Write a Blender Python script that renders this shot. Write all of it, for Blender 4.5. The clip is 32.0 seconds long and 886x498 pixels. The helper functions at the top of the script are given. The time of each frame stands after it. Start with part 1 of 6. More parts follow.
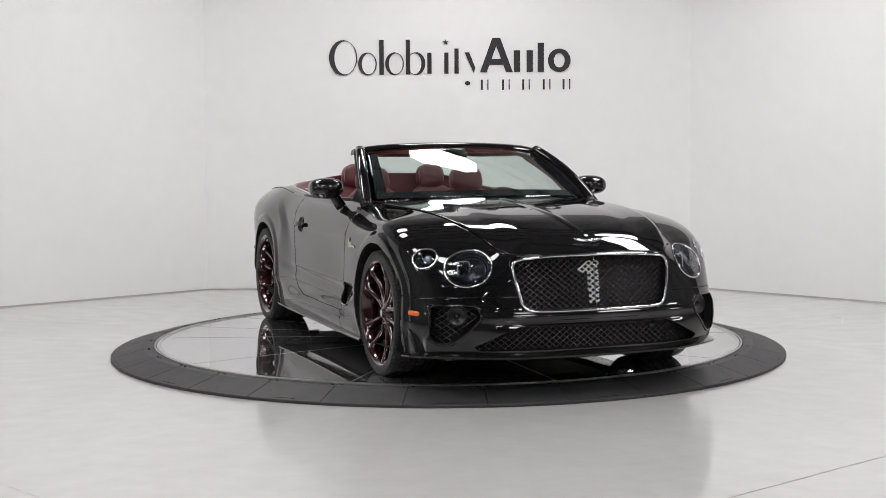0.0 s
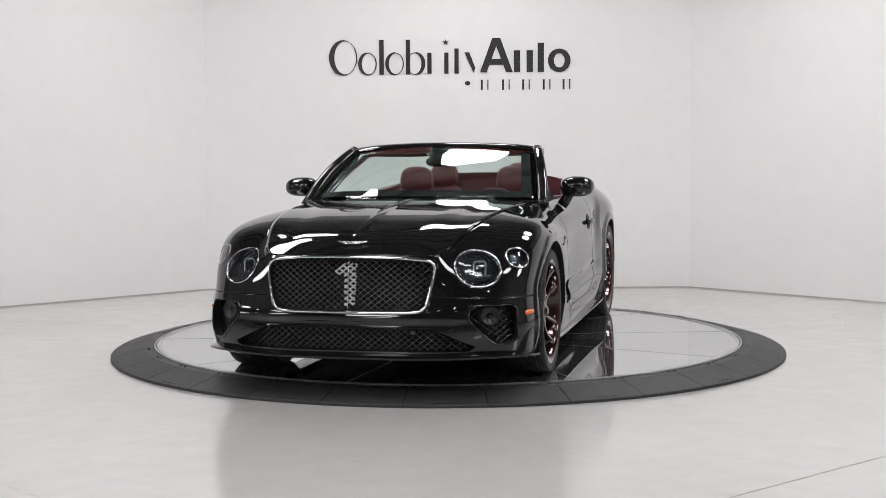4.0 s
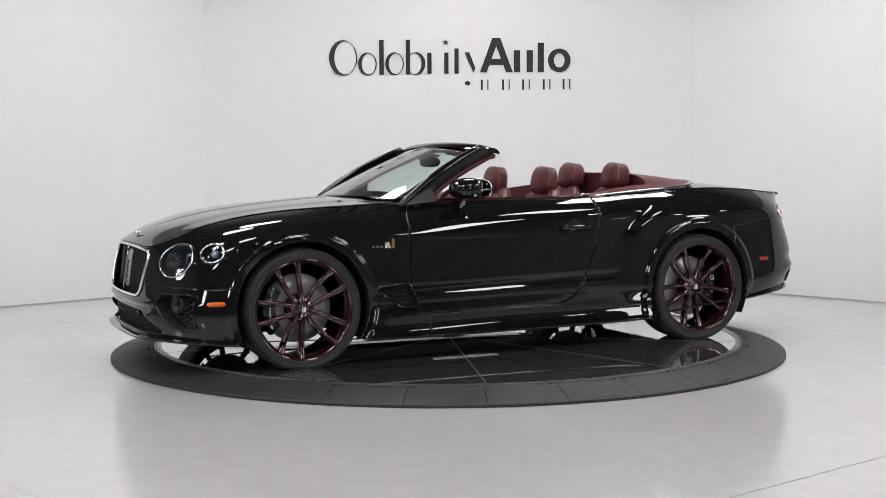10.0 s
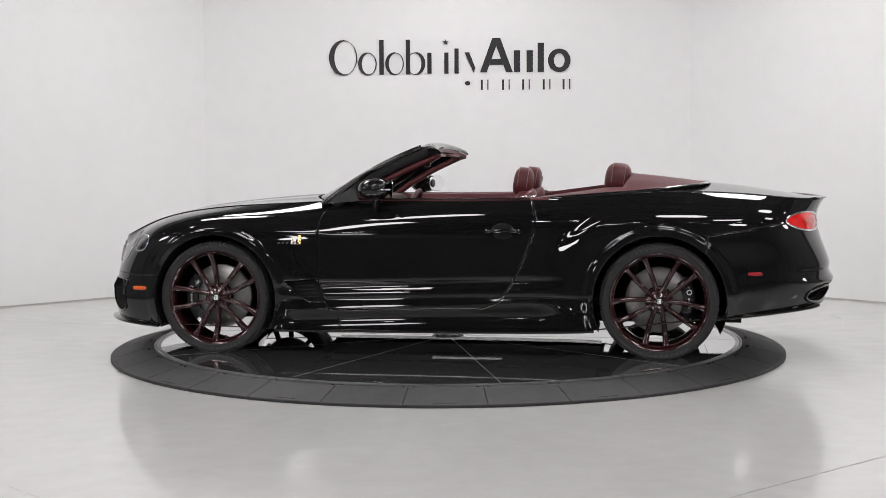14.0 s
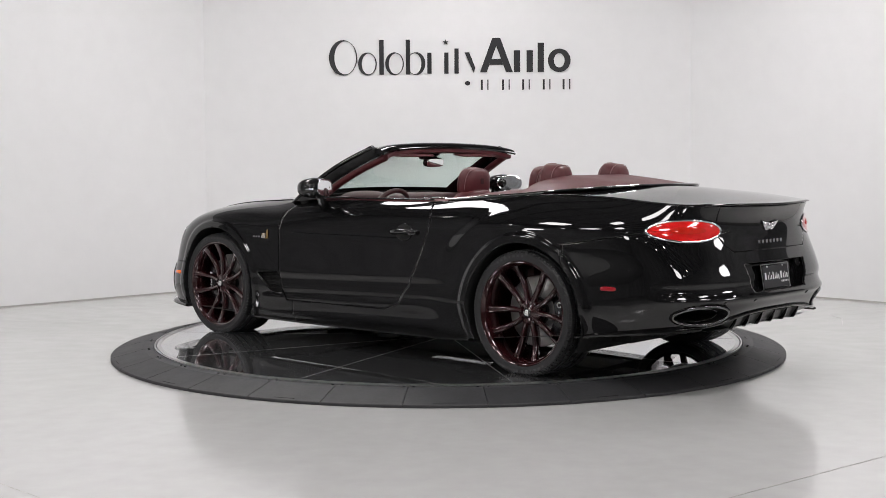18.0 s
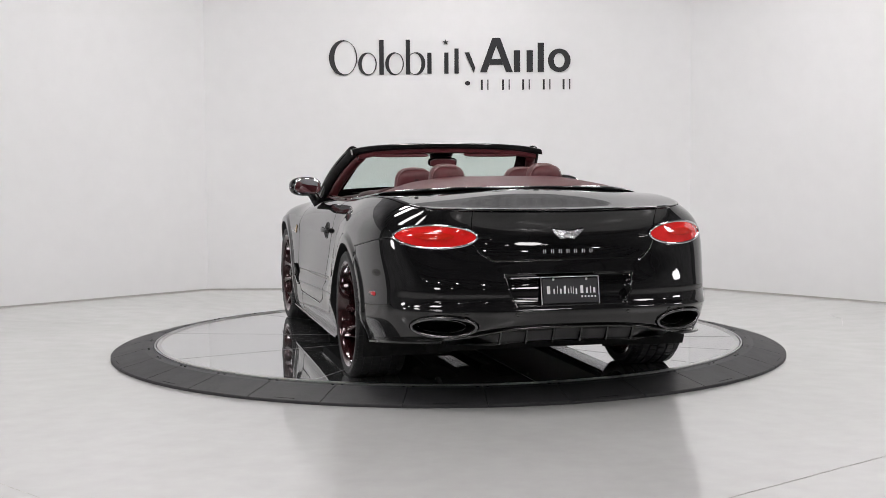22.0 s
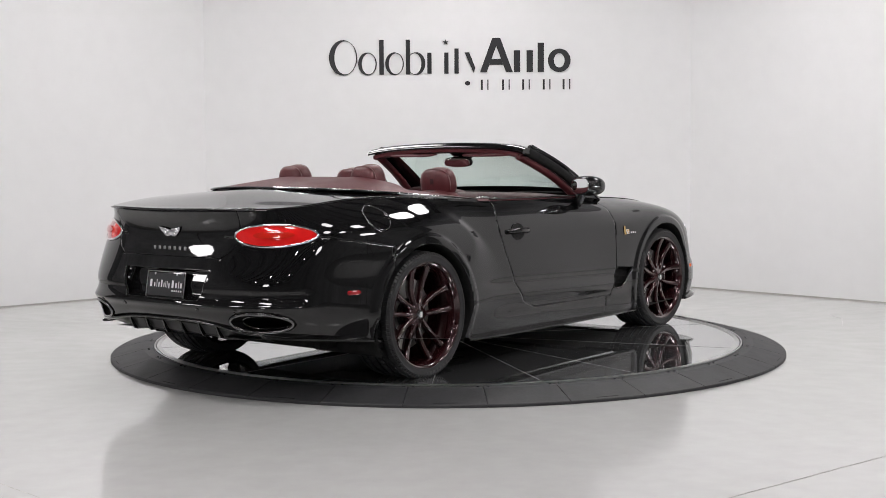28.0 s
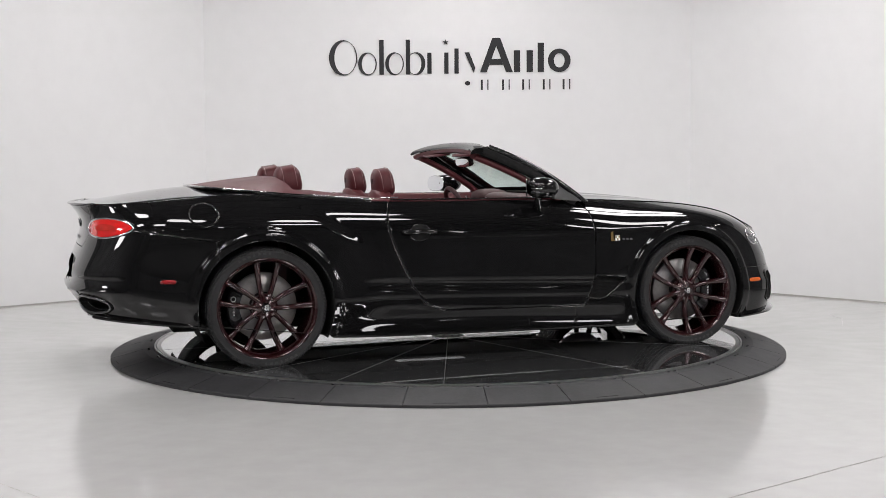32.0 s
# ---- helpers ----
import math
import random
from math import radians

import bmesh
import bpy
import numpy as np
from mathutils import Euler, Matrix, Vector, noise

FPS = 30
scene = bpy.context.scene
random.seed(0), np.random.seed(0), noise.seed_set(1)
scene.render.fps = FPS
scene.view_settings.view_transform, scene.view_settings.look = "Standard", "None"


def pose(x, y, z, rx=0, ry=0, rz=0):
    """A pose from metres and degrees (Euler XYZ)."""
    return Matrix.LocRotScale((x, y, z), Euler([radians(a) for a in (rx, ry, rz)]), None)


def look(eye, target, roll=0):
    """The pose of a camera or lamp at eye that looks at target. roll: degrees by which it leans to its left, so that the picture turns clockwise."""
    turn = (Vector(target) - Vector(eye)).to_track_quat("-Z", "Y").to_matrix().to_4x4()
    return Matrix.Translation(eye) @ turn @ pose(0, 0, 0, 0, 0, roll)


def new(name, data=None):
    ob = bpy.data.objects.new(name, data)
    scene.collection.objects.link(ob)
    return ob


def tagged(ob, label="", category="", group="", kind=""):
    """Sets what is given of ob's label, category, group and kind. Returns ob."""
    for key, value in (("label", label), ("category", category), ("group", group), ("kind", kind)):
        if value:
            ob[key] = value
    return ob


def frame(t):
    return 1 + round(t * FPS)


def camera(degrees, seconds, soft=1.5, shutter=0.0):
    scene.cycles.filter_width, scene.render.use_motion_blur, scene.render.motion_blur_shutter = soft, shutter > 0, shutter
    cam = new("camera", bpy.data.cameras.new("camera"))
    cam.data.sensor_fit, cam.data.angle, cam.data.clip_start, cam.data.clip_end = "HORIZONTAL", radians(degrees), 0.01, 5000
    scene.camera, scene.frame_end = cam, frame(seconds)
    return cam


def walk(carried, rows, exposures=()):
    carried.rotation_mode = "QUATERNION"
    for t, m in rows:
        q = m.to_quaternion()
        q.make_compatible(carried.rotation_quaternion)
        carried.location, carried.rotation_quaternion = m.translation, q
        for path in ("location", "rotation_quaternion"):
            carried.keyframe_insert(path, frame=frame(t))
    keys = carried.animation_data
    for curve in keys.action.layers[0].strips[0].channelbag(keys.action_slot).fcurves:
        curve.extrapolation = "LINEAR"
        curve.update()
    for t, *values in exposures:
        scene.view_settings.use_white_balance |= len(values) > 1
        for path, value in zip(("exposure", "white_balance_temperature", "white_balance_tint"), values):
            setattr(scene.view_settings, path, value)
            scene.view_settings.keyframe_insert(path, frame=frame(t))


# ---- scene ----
# ---------------------------------------------------------------- camera, light
FLOOR, DECK = 0.0, 0.07          # showroom floor and turntable deck
CAM_EYE = Vector((0.0, -8.934, 1.302))
PITCH, YAW, ROLL = radians(3.957), radians(-0.2012), -0.36
AIM = CAM_EYE + Vector((math.sin(YAW) * math.cos(PITCH), math.cos(YAW) * math.cos(PITCH), -math.sin(PITCH))) * 9
cam = camera(38.58, 32.0, soft=0.75)
walk(cam, [(0, look(CAM_EYE, AIM, ROLL)), (32, look(CAM_EYE, AIM, ROLL))], [(0, 0.0), (32, 0.0)])

world = bpy.data.worlds.new("world")
scene.world = world
world.use_nodes = True
world.node_tree.nodes["Background"].inputs[0].default_value = (0.9, 0.95, 1.0, 1)
world.node_tree.nodes["Background"].inputs[1].default_value = 0.02
LAMP_POWER = 17.0


# ---------------------------------------------------------------- materials
def mat(name, color, rough=0.5, metal=0.0, grain=None, relief=None, coat=0.0, ior=1.45, trans=0.0, emit=None, alpha=1.0,
        rough_var=0.0, spec=0.5, sheen=0.0):
    """A procedural surface. grain: (scale, amount) of colour variation; relief: (scale, strength, distance)."""
    m = bpy.data.materials.new(name)
    m.use_nodes = True
    nt = m.node_tree
    b = nt.nodes["Principled BSDF"]
    b.inputs["Base Color"].default_value = (*color, 1)
    b.inputs["Roughness"].default_value = rough
    b.inputs["Metallic"].default_value = metal
    b.inputs["IOR"].default_value = ior
    b.inputs["Transmission Weight"].default_value = trans
    b.inputs["Coat Weight"].default_value = coat
    b.inputs["Coat Roughness"].default_value = 0.02
    b.inputs["Alpha"].default_value = alpha
    b.inputs["Specular IOR Level"].default_value = spec
    b.inputs["Sheen Weight"].default_value = sheen
    if emit:
        b.inputs["Emission Color"].default_value = (*emit[0], 1)
        b.inputs["Emission Strength"].default_value = emit[1]
    tc = nt.nodes.new("ShaderNodeTexCoord")

    def noise_node(scale, detail=5):
        n = nt.nodes.new("ShaderNodeTexNoise")
        n.inputs["Scale"].default_value = scale
        n.inputs["Detail"].default_value = detail
        nt.links.new(tc.outputs["Object"], n.inputs["Vector"])
        return n
    if grain:
        n1, n2 = noise_node(grain[0]), noise_node(grain[0] * 9.0)
        add = nt.nodes.new("ShaderNodeMath")
        add.operation = "ADD"
        nt.links.new(n1.outputs["Fac"], add.inputs[0])
        nt.links.new(n2.outputs["Fac"], add.inputs[1])
        r = nt.nodes.new("ShaderNodeValToRGB")
        r.color_ramp.elements[0].position, r.color_ramp.elements[1].position = 0.35, 0.68
        half = nt.nodes.new("ShaderNodeMath")
        half.operation = "MULTIPLY"
        half.inputs[1].default_value = 0.5
        nt.links.new(add.outputs[0], half.inputs[0])
        lo = [max(0, c * (1 - grain[1])) for c in color]
        hi = [min(1, c * (1 + grain[1])) for c in color]
        r.color_ramp.elements[0].color, r.color_ramp.elements[1].color = (*lo, 1), (*hi, 1)
        nt.links.new(half.outputs[0], r.inputs[0])
        nt.links.new(r.outputs[0], b.inputs["Base Color"])
    if rough_var:
        n = noise_node(7.0)
        mr = nt.nodes.new("ShaderNodeMapRange")
        mr.inputs["To Min"].default_value, mr.inputs["To Max"].default_value = rough - rough_var, rough + rough_var
        nt.links.new(n.outputs["Fac"], mr.inputs["Value"])
        nt.links.new(mr.outputs[0], b.inputs["Roughness"])
    if relief:
        n = noise_node(relief[0], 8)
        bp = nt.nodes.new("ShaderNodeBump")
        bp.inputs["Strength"].default_value, bp.inputs["Distance"].default_value = relief[1], relief[2]
        nt.links.new(n.outputs["Fac"], bp.inputs["Height"])
        nt.links.new(bp.outputs[0], b.inputs["Normal"])
    return m


M_WALL = mat("wall_paint", (0.80, 0.80, 0.80), 0.6, grain=(0.7, 0.02), relief=(160, 0.08, 0.002))
M_FLOOR = mat("epoxy_floor", (0.53, 0.528, 0.52), 0.17, grain=(0.8, 0.05), relief=(3.0, 0.02, 0.01), rough_var=0.05, coat=0.3)
M_CEIL = mat("dark_ceiling", (0.14, 0.138, 0.136), 0.8, grain=(2, 0.3))
M_DARKWALL = mat("dark_hall_wall", (0.30, 0.30, 0.305), 0.8, grain=(1.5, 0.3))
# for the added returns out of view; tone set by the doors' reflections
M_DARKRETURN = mat("unseen_dark_return", (0.17, 0.17, 0.175), 0.85, grain=(1.5, 0.3))
M_HALLFLOOR = mat("hall_concrete", (0.09, 0.09, 0.09), 0.5, grain=(1.2, 0.25))
M_BEAM = mat("grey_beam", (0.035, 0.035, 0.037), 0.5, grain=(5, 0.2))
M_LAMP = mat("softbox_diffuser", (0.9, 0.9, 0.9), 0.6, emit=((1.0, 0.966, 0.972), LAMP_POWER))
M_BAYLAMP = mat("bay_lamp_diffuser", (0.9, 0.9, 0.9), 0.6, emit=((1.0, 0.966, 0.972), 3 * LAMP_POWER))
M_LAMPBODY = mat("softbox_body", (0.05, 0.05, 0.05), 0.5, grain=(8, 0.2))
M_SKIRT = mat("skirting_grey", (0.42, 0.41, 0.39), 0.7, grain=(4, 0.15))
M_CRACK = mat("floor_joint", (0.30, 0.295, 0.28), 0.8, grain=(9, 0.3))
M_RUBBER = mat("ramp_rubber", (0.030, 0.030, 0.032), 0.55, grain=(6, 0.25), relief=(90, 0.25, 0.002), rough_var=0.08)
M_RAMPGAP = mat("ramp_gap", (0.008, 0.008, 0.008), 0.9, grain=(20, 0.3))
M_DECK = mat("mirror_deck", (0.66, 0.67, 0.68), 0.026, metal=0.955, grain=(2.4, 0.06), rough_var=0.016)
M_SEAM = mat("deck_seam", (0.25, 0.25, 0.25), 0.4, metal=0.6, grain=(9, 0.2))
M_STEEL = mat("brushed_steel", (0.55, 0.55, 0.55), 0.3, metal=1.0, grain=(14, 0.12))
M_SIGN = mat("sign_black", (0.022, 0.022, 0.024), 0.45, grain=(30, 0.15))
M_PAINT = mat("black_gloss_paint", (0.0066, 0.0066, 0.0070), 0.03, grain=(900, 0.4), ior=1.52, coat=0.15)
M_TRIM = mat("gloss_black_trim", (0.006, 0.006, 0.006), 0.12, grain=(60, 0.4), coat=0.5)
M_UNDER = mat("matte_black_liner", (0.020, 0.020, 0.020), 0.85, grain=(30, 0.4), spec=0.2)
M_MESH = mat("black_grille_wire", (0.075, 0.075, 0.078), 0.22, metal=0.8, grain=(50, 0.3))
M_CHROME = mat("chrome", (0.80, 0.80, 0.82), 0.06, metal=1.0, grain=(20, 0.03))
M_SILVER = mat("silver_lacquer", (0.72, 0.72, 0.72), 0.3, metal=0.6, grain=(40, 0.08))
M_RIM = mat("burgundy_wheel_lacquer", (0.034, 0.0078, 0.0092), 0.14, metal=0.35, grain=(300, 0.3), coat=1.0)
M_TYRE = mat("tyre_rubber", (0.020, 0.020, 0.021), 0.55, grain=(25, 0.25), relief=(120, 0.15, 0.001))
M_MARKRUBBER = mat("raised_tyre_marks", (0.045, 0.045, 0.046), 0.6, grain=(25, 0.25))
M_DISC = mat("brake_steel", (0.46, 0.45, 0.44), 0.42, metal=0.9, grain=(40, 0.15))
M_CALIPER = mat("black_caliper", (0.012, 0.012, 0.014), 0.25, grain=(30, 0.3), coat=0.5)
M_LEATHER = mat("burgundy_leather", (0.105, 0.022, 0.026), 0.42, grain=(26, 0.16), relief=(260, 0.22, 0.002), rough_var=0.06)
M_LEATHER_DARK = mat("dark_burgundy_leather", (0.045, 0.014, 0.016), 0.5, grain=(26, 0.2), relief=(260, 0.2, 0.002))
M_STITCH = mat("pale_piping", (0.30, 0.17, 0.17), 0.6, grain=(60, 0.1))
M_GLASS = mat("windscreen_glass", (0.80, 0.93, 0.88), 0.0, trans=1.0, ior=1.45, grain=(2, 0.01))
M_LENS = mat("clear_lens", (0.93, 0.95, 0.98), 0.0, trans=1.0, ior=1.40, grain=(3, 0.01))
M_RED = mat("red_lens", (0.62, 0.012, 0.012), 0.08, grain=(30, 0.1), coat=1.0, emit=((1.0, 0.03, 0.02), 0.10))
M_RED_DARK = mat("deep_red_lens", (0.40, 0.006, 0.006), 0.08, grain=(30, 0.1), coat=1.0, emit=((1.0, 0.07, 0.02), 0.14))
M_MARK_RED = mat("red_reflector", (0.35, 0.01, 0.015), 0.15, grain=(90, 0.2), coat=1.0)
M_AMBER = mat("amber_reflector", (0.75, 0.13, 0.015), 0.15, grain=(90, 0.2), coat=1.0)
M_GOLD = mat("gold_foil", (0.78, 0.54, 0.22), 0.22, metal=0.9, grain=(30, 0.1))
M_LAMPBOWL = mat("smoked_reflector", (0.016, 0.017, 0.021), 0.30, metal=0.9, grain=(20, 0.2))
M_CRYSTAL = mat("crystal_ring", (0.24, 0.27, 0.33), 0.08, metal=0.6, grain=(180, 0.6))
M_GUIDE = mat("grey_light_guide", (0.36, 0.37, 0.40), 0.3, metal=0.4, grain=(40, 0.1))
M_WHITE = mat("white_lettering", (0.78, 0.78, 0.78), 0.5, grain=(60, 0.05))
M_SATIN = mat("satin_black_diffuser", (0.013, 0.013, 0.0135), 0.30, grain=(30, 0.3))
M_PIPE = mat("dark_tailpipe", (0.16, 0.16, 0.165), 0.2, metal=1.0, grain=(20, 0.2))
M_MIRROR = mat("mirror_glass", (0.85, 0.86, 0.88), 0.0, metal=1.0, grain=(3, 0.01))
M_VENEER = mat("piano_black_veneer", (0.01, 0.008, 0.008), 0.08, grain=(40, 0.4), coat=1.0)
M_SCREEN = mat("dark_display", (0.01, 0.01, 0.012), 0.06, grain=(3, 0.2))


# ---------------------------------------------------------------- mesh helpers
def raw(verts, faces, smooth=True):
    me = bpy.data.meshes.new("mesh")
    me.from_pydata([tuple(v) for v in verts], [], [tuple(f) for f in faces])
    me.validate()
    me.update()
    if smooth:
        me.shade_smooth()
    return me


def link(name, me, material, parent=None, label="", loc=None):
    me.name = name
    if not me.materials:
        me.materials.append(material)
    ob = new(name, me)
    if parent:
        ob.parent = parent
    if loc:
        ob.location = loc
    if label:
        ob["label"] = label
    return ob


def part(name, data, material, parent=None, label="", smooth=True, sharp=None, bevel=0.0):
    """Links a bmesh or (verts, faces) or mesh as one mesh object under a thing or part."""
    if isinstance(data, tuple):
        me = raw(*data, smooth=smooth)
    elif isinstance(data, bpy.types.Mesh):
        me = data
    else:
        if bevel:
            bmesh.ops.bevel(data, geom=[e for e in data.edges if len(e.link_faces) == 2 and e.calc_face_angle(0) > 0.5],
                            offset=bevel, segments=2, affect="EDGES", profile=0.6)
        me = bpy.data.meshes.new("mesh")
        data.to_mesh(me)
        data.free()
        if smooth:
            me.shade_smooth()
    if smooth and sharp:
        me.set_sharp_from_angle(angle=radians(sharp))
    return link(name, me, material, parent, label)


def merge(*items):
    V, F = [], []
    for v, f in items:
        o = len(V)
        V += [tuple(p) for p in v]
        F += [tuple(i + o for i in g) for g in f]
    return V, F


def moved(item, m):
    return [m @ Vector(v) for v in item[0]], item[1]


def mirrored(item):
    return [(v[0], -v[1], v[2]) for v in item[0]], [tuple(reversed(f)) for f in item[1]]


def sided(item, s):
    return item if s > 0 else mirrored(item)


def box(cx, cy, cz, sx, sy, sz):
    v = [(cx + a * sx / 2, cy + b * sy / 2, cz + c * sz / 2) for a in (-1, 1) for b in (-1, 1) for c in (-1, 1)]
    return v, [(0, 1, 3, 2), (4, 6, 7, 5), (0, 4, 5, 1), (2, 3, 7, 6), (0, 2, 6, 4), (1, 5, 7, 3)]


def box_bm(cx, cy, cz, sx, sy, sz):
    bm = bmesh.new()
    v, f = box(cx, cy, cz, sx, sy, sz)
    vs = [bm.verts.new(p) for p in v]
    for g in f:
        bm.faces.new([vs[i] for i in g])
    bmesh.ops.recalc_face_normals(bm, faces=bm.faces)
    return bm


def grid(fn, nu, nv, close_u=False):
    """fn(i / nu, j / nv) -> point; a quad sheet."""
    V = [fn(i / nu, j / nv) for i in range(nu + (0 if close_u else 1)) for j in range(nv + 1)]
    n = nu if close_u else nu + 1
    F = []
    for i in range(nu):
        k = (i + 1) % n
        for j in range(nv):
            a, b = i * (nv + 1) + j, k * (nv + 1) + j
            F.append((a, b, b + 1, a + 1))
    return V, F


def lathe(profile, n=48, axis="y"):
    """profile of (radius, along); turned round the axis through the origin."""
    def fn(u, v):
        r, h = profile[min(int(round(v * (len(profile) - 1))), len(profile) - 1)]
        a = u * 2 * math.pi
        c, s = r * math.cos(a), r * math.sin(a)
        return {"y": (c, h, s), "x": (h, c, s), "z": (c, s, h)}[axis]
    return grid(fn, n, len(profile) - 1, close_u=True)


def sweep(path, ra, rb=None, n=8, cap=True, up=(0, 0, 1), close=False):
    """A tube of elliptical section along a path."""
    rb = rb or ra
    P = [Vector(p) for p in path]
    V, F = [], []
    m = len(P)
    for i, p in enumerate(P):
        if close:
            d = (P[(i + 1) % m] - P[i - 1]).normalized()
        else:
            d = (P[min(i + 1, m - 1)] - P[max(i - 1, 0)]).normalized()
        s = d.cross(Vector(up))
        s = s.normalized() if s.length > 1e-4 else Vector((1, 0, 0))
        t = s.cross(d)
        for k in range(n):
            a = 2 * math.pi * k / n
            V.append(p + s * (ra * math.cos(a)) + t * (rb * math.sin(a)))
    for i in range(m if close else m - 1):
        q = (i + 1) % m
        for k in range(n):
            F.append((i * n + k, i * n + (k + 1) % n, q * n + (k + 1) % n, q * n + k))
    if cap and not close:
        F += [tuple(reversed(range(n))), tuple(range((m - 1) * n, m * n))]
    return V, F


def prism(poly, h, axis="z", at=0.0):
    """A flat outline, given thickness h from at along the axis."""
    n = len(poly)
    def place(p, d):
        return {"z": (p[0], p[1], d), "y": (p[0], d, p[1]), "x": (d, p[0], p[1])}[axis]
    V = [place(p, at) for p in poly] + [place(p, at + h) for p in poly]
    F = [tuple(range(n)), tuple(range(2 * n - 1, n - 1, -1))] + [(i, n + i, n + (i + 1) % n, (i + 1) % n) for i in range(n)]
    return V, F


def ring_flat(ro, ri, h, n=32, sx=1.0, sz=1.0, axis="y", c=(0, 0), at=0.0):
    """An elliptical flat ring."""
    V, F = [], []
    for k in range(n):
        a = 2 * math.pi * k / n
        for rx, rz in ((ro * sx, ro * sz), (ri[0], ri[1])):
            for d in (at, at + h):
                p = (c[0] + rx * math.cos(a), c[1] + rz * math.sin(a))
                V.append({"y": (p[0], d, p[1]), "x": (d, p[0], p[1]), "z": (p[0], p[1], d)}[axis])
    for k in range(n):
        a, b = 4 * k, 4 * ((k + 1) % n)
        F += [(a, a + 1, b + 1, b), (a + 2, b + 2, b + 3, a + 3), (a, b, b + 2, a + 2), (a + 1, a + 3, b + 3, b + 1)]
    return V, F


def pillow(sx, sy, sz, e=3.0, n=20, squash=None):
    """A soft rounded block: a superellipsoid of half sizes sx, sy, sz."""
    def sg(v, p):
        return math.copysign(abs(v) ** p, v)
    def fn(u, v):
        a, b = u * 2 * math.pi, (v - 0.5) * math.pi
        k = 2.0 / e
        x = sx * sg(math.cos(b), k) * sg(math.cos(a), k)
        y = sy * sg(math.cos(b), k) * sg(math.sin(a), k)
        z = sz * sg(math.sin(b), k)
        return squash(x, y, z) if squash else (x, y, z)
    return grid(fn, 2 * n, n, close_u=True)


def natural(ts, vals):
    """A natural cubic spline through vals (n, k) at ts; returns an evaluator."""
    ts, vals = np.asarray(ts, float), np.asarray(vals, float)
    n = len(ts)
    h = np.diff(ts)
    M = np.zeros((n, n))
    rhs = np.zeros((n,) + vals.shape[1:])
    M[0, 0] = M[-1, -1] = 1
    for i in range(1, n - 1):
        M[i, i - 1], M[i, i], M[i, i + 1] = h[i - 1], 2 * (h[i - 1] + h[i]), h[i]
        rhs[i] = 6 * ((vals[i + 1] - vals[i]) / h[i] - (vals[i] - vals[i - 1]) / h[i - 1])
    m2 = np.linalg.solve(M, rhs)

    def ev(t):
        t = np.atleast_1d(np.asarray(t, float))
        i = np.clip(np.searchsorted(ts, t, side="right") - 1, 0, n - 2)
        a = ((ts[i + 1] - t) / h[i])[:, None]
        b = ((t - ts[i]) / h[i])[:, None]
        hh = (h[i] ** 2)[:, None] / 6
        return a * vals[i] + b * vals[i + 1] + ((a ** 3 - a) * m2[i] + (b ** 3 - b) * m2[i + 1]) * hh
    return ev


def poly_sdf(poly, px, pz):
    """Signed distance to a closed outline, below zero inside."""
    P = np.asarray(poly, float)
    d = np.full(px.shape, 1e9)
    inside = np.zeros(px.shape, bool)
    for i in range(len(P)):
        (ax, az), (bx, bz) = P[i], P[(i + 1) % len(P)]
        ex, ez = bx - ax, bz - az
        t = np.clip(((px - ax) * ex + (pz - az) * ez) / (ex * ex + ez * ez), 0, 1)
        d = np.minimum(d, np.hypot(px - ax - t * ex, pz - az - t * ez))
        c = (az > pz) != (bz > pz)
        xi = ax + (pz - az) / (bz - az if bz != az else 1e-9) * ex
        inside ^= c & (px < xi)
    return np.where(inside, -d, d)


def line_dist(line, px, pz):
    d = np.full(px.shape, 1e9)
    for (ax, az), (bx, bz) in zip(line[:-1], line[1:]):
        ex, ez = bx - ax, bz - az
        t = np.clip(((px - ax) * ex + (pz - az) * ez) / (ex * ex + ez * ez), 0, 1)
        d = np.minimum(d, np.hypot(px - ax - t * ex, pz - az - t * ez))
    return d


def knife(bm, g):
    """Cuts a bmesh along g(points) = 0."""
    def values():
        bm.verts.index_update()
        val = g(np.array([v.co for v in bm.verts]))
        val[np.abs(val) < 1e-6] = 1e-6
        return val
    val = values()
    wide = [f for f in bm.faces if len(f.verts) > 3 and len({val[v.index] > 0 for v in f.verts}) > 1]
    if wide:
        bmesh.ops.triangulate(bm, faces=wide)
        val = values()
    cross = [e for e in bm.edges if val[e.verts[0].index] * val[e.verts[1].index] < 0]
    fresh, touched = set(), set()
    for e in cross:
        a, b = e.verts
        fa, fb = val[a.index], val[b.index]
        touched.update(e.link_faces)
        _, nv = bmesh.utils.edge_split(e, a, fa / (fa - fb))
        fresh.add(nv)
    for f in touched:
        on = [v for v in f.verts if v in fresh]
        if len(on) == 2:
            i, j = [list(f.verts).index(v) for v in on]
            if abs(i - j) not in (1, len(f.verts) - 1):
                bmesh.utils.face_split(f, on[0], on[1])
    bm.verts.index_update()


def centres(bm):
    return np.array([f.calc_center_median() for f in bm.faces])


def cut_out(bm, g):
    """Removes the inside (g < 0) of a surface."""
    knife(bm, g)
    c = centres(bm)
    bm.faces.ensure_lookup_table()
    v = g(c)
    bmesh.ops.delete(bm, geom=[f for f, k in zip(list(bm.faces), v) if k < 0], context="FACES")


def seam(bm, g, width=0.0045):
    """Opens a narrow shut line along g = 0."""
    knife(bm, lambda p: g(p) - width / 2)
    knife(bm, lambda p: g(p) + width / 2)
    v = g(centres(bm))
    bmesh.ops.delete(bm, geom=[f for f, k in zip(list(bm.faces), v) if abs(k) < width / 2], context="FACES")


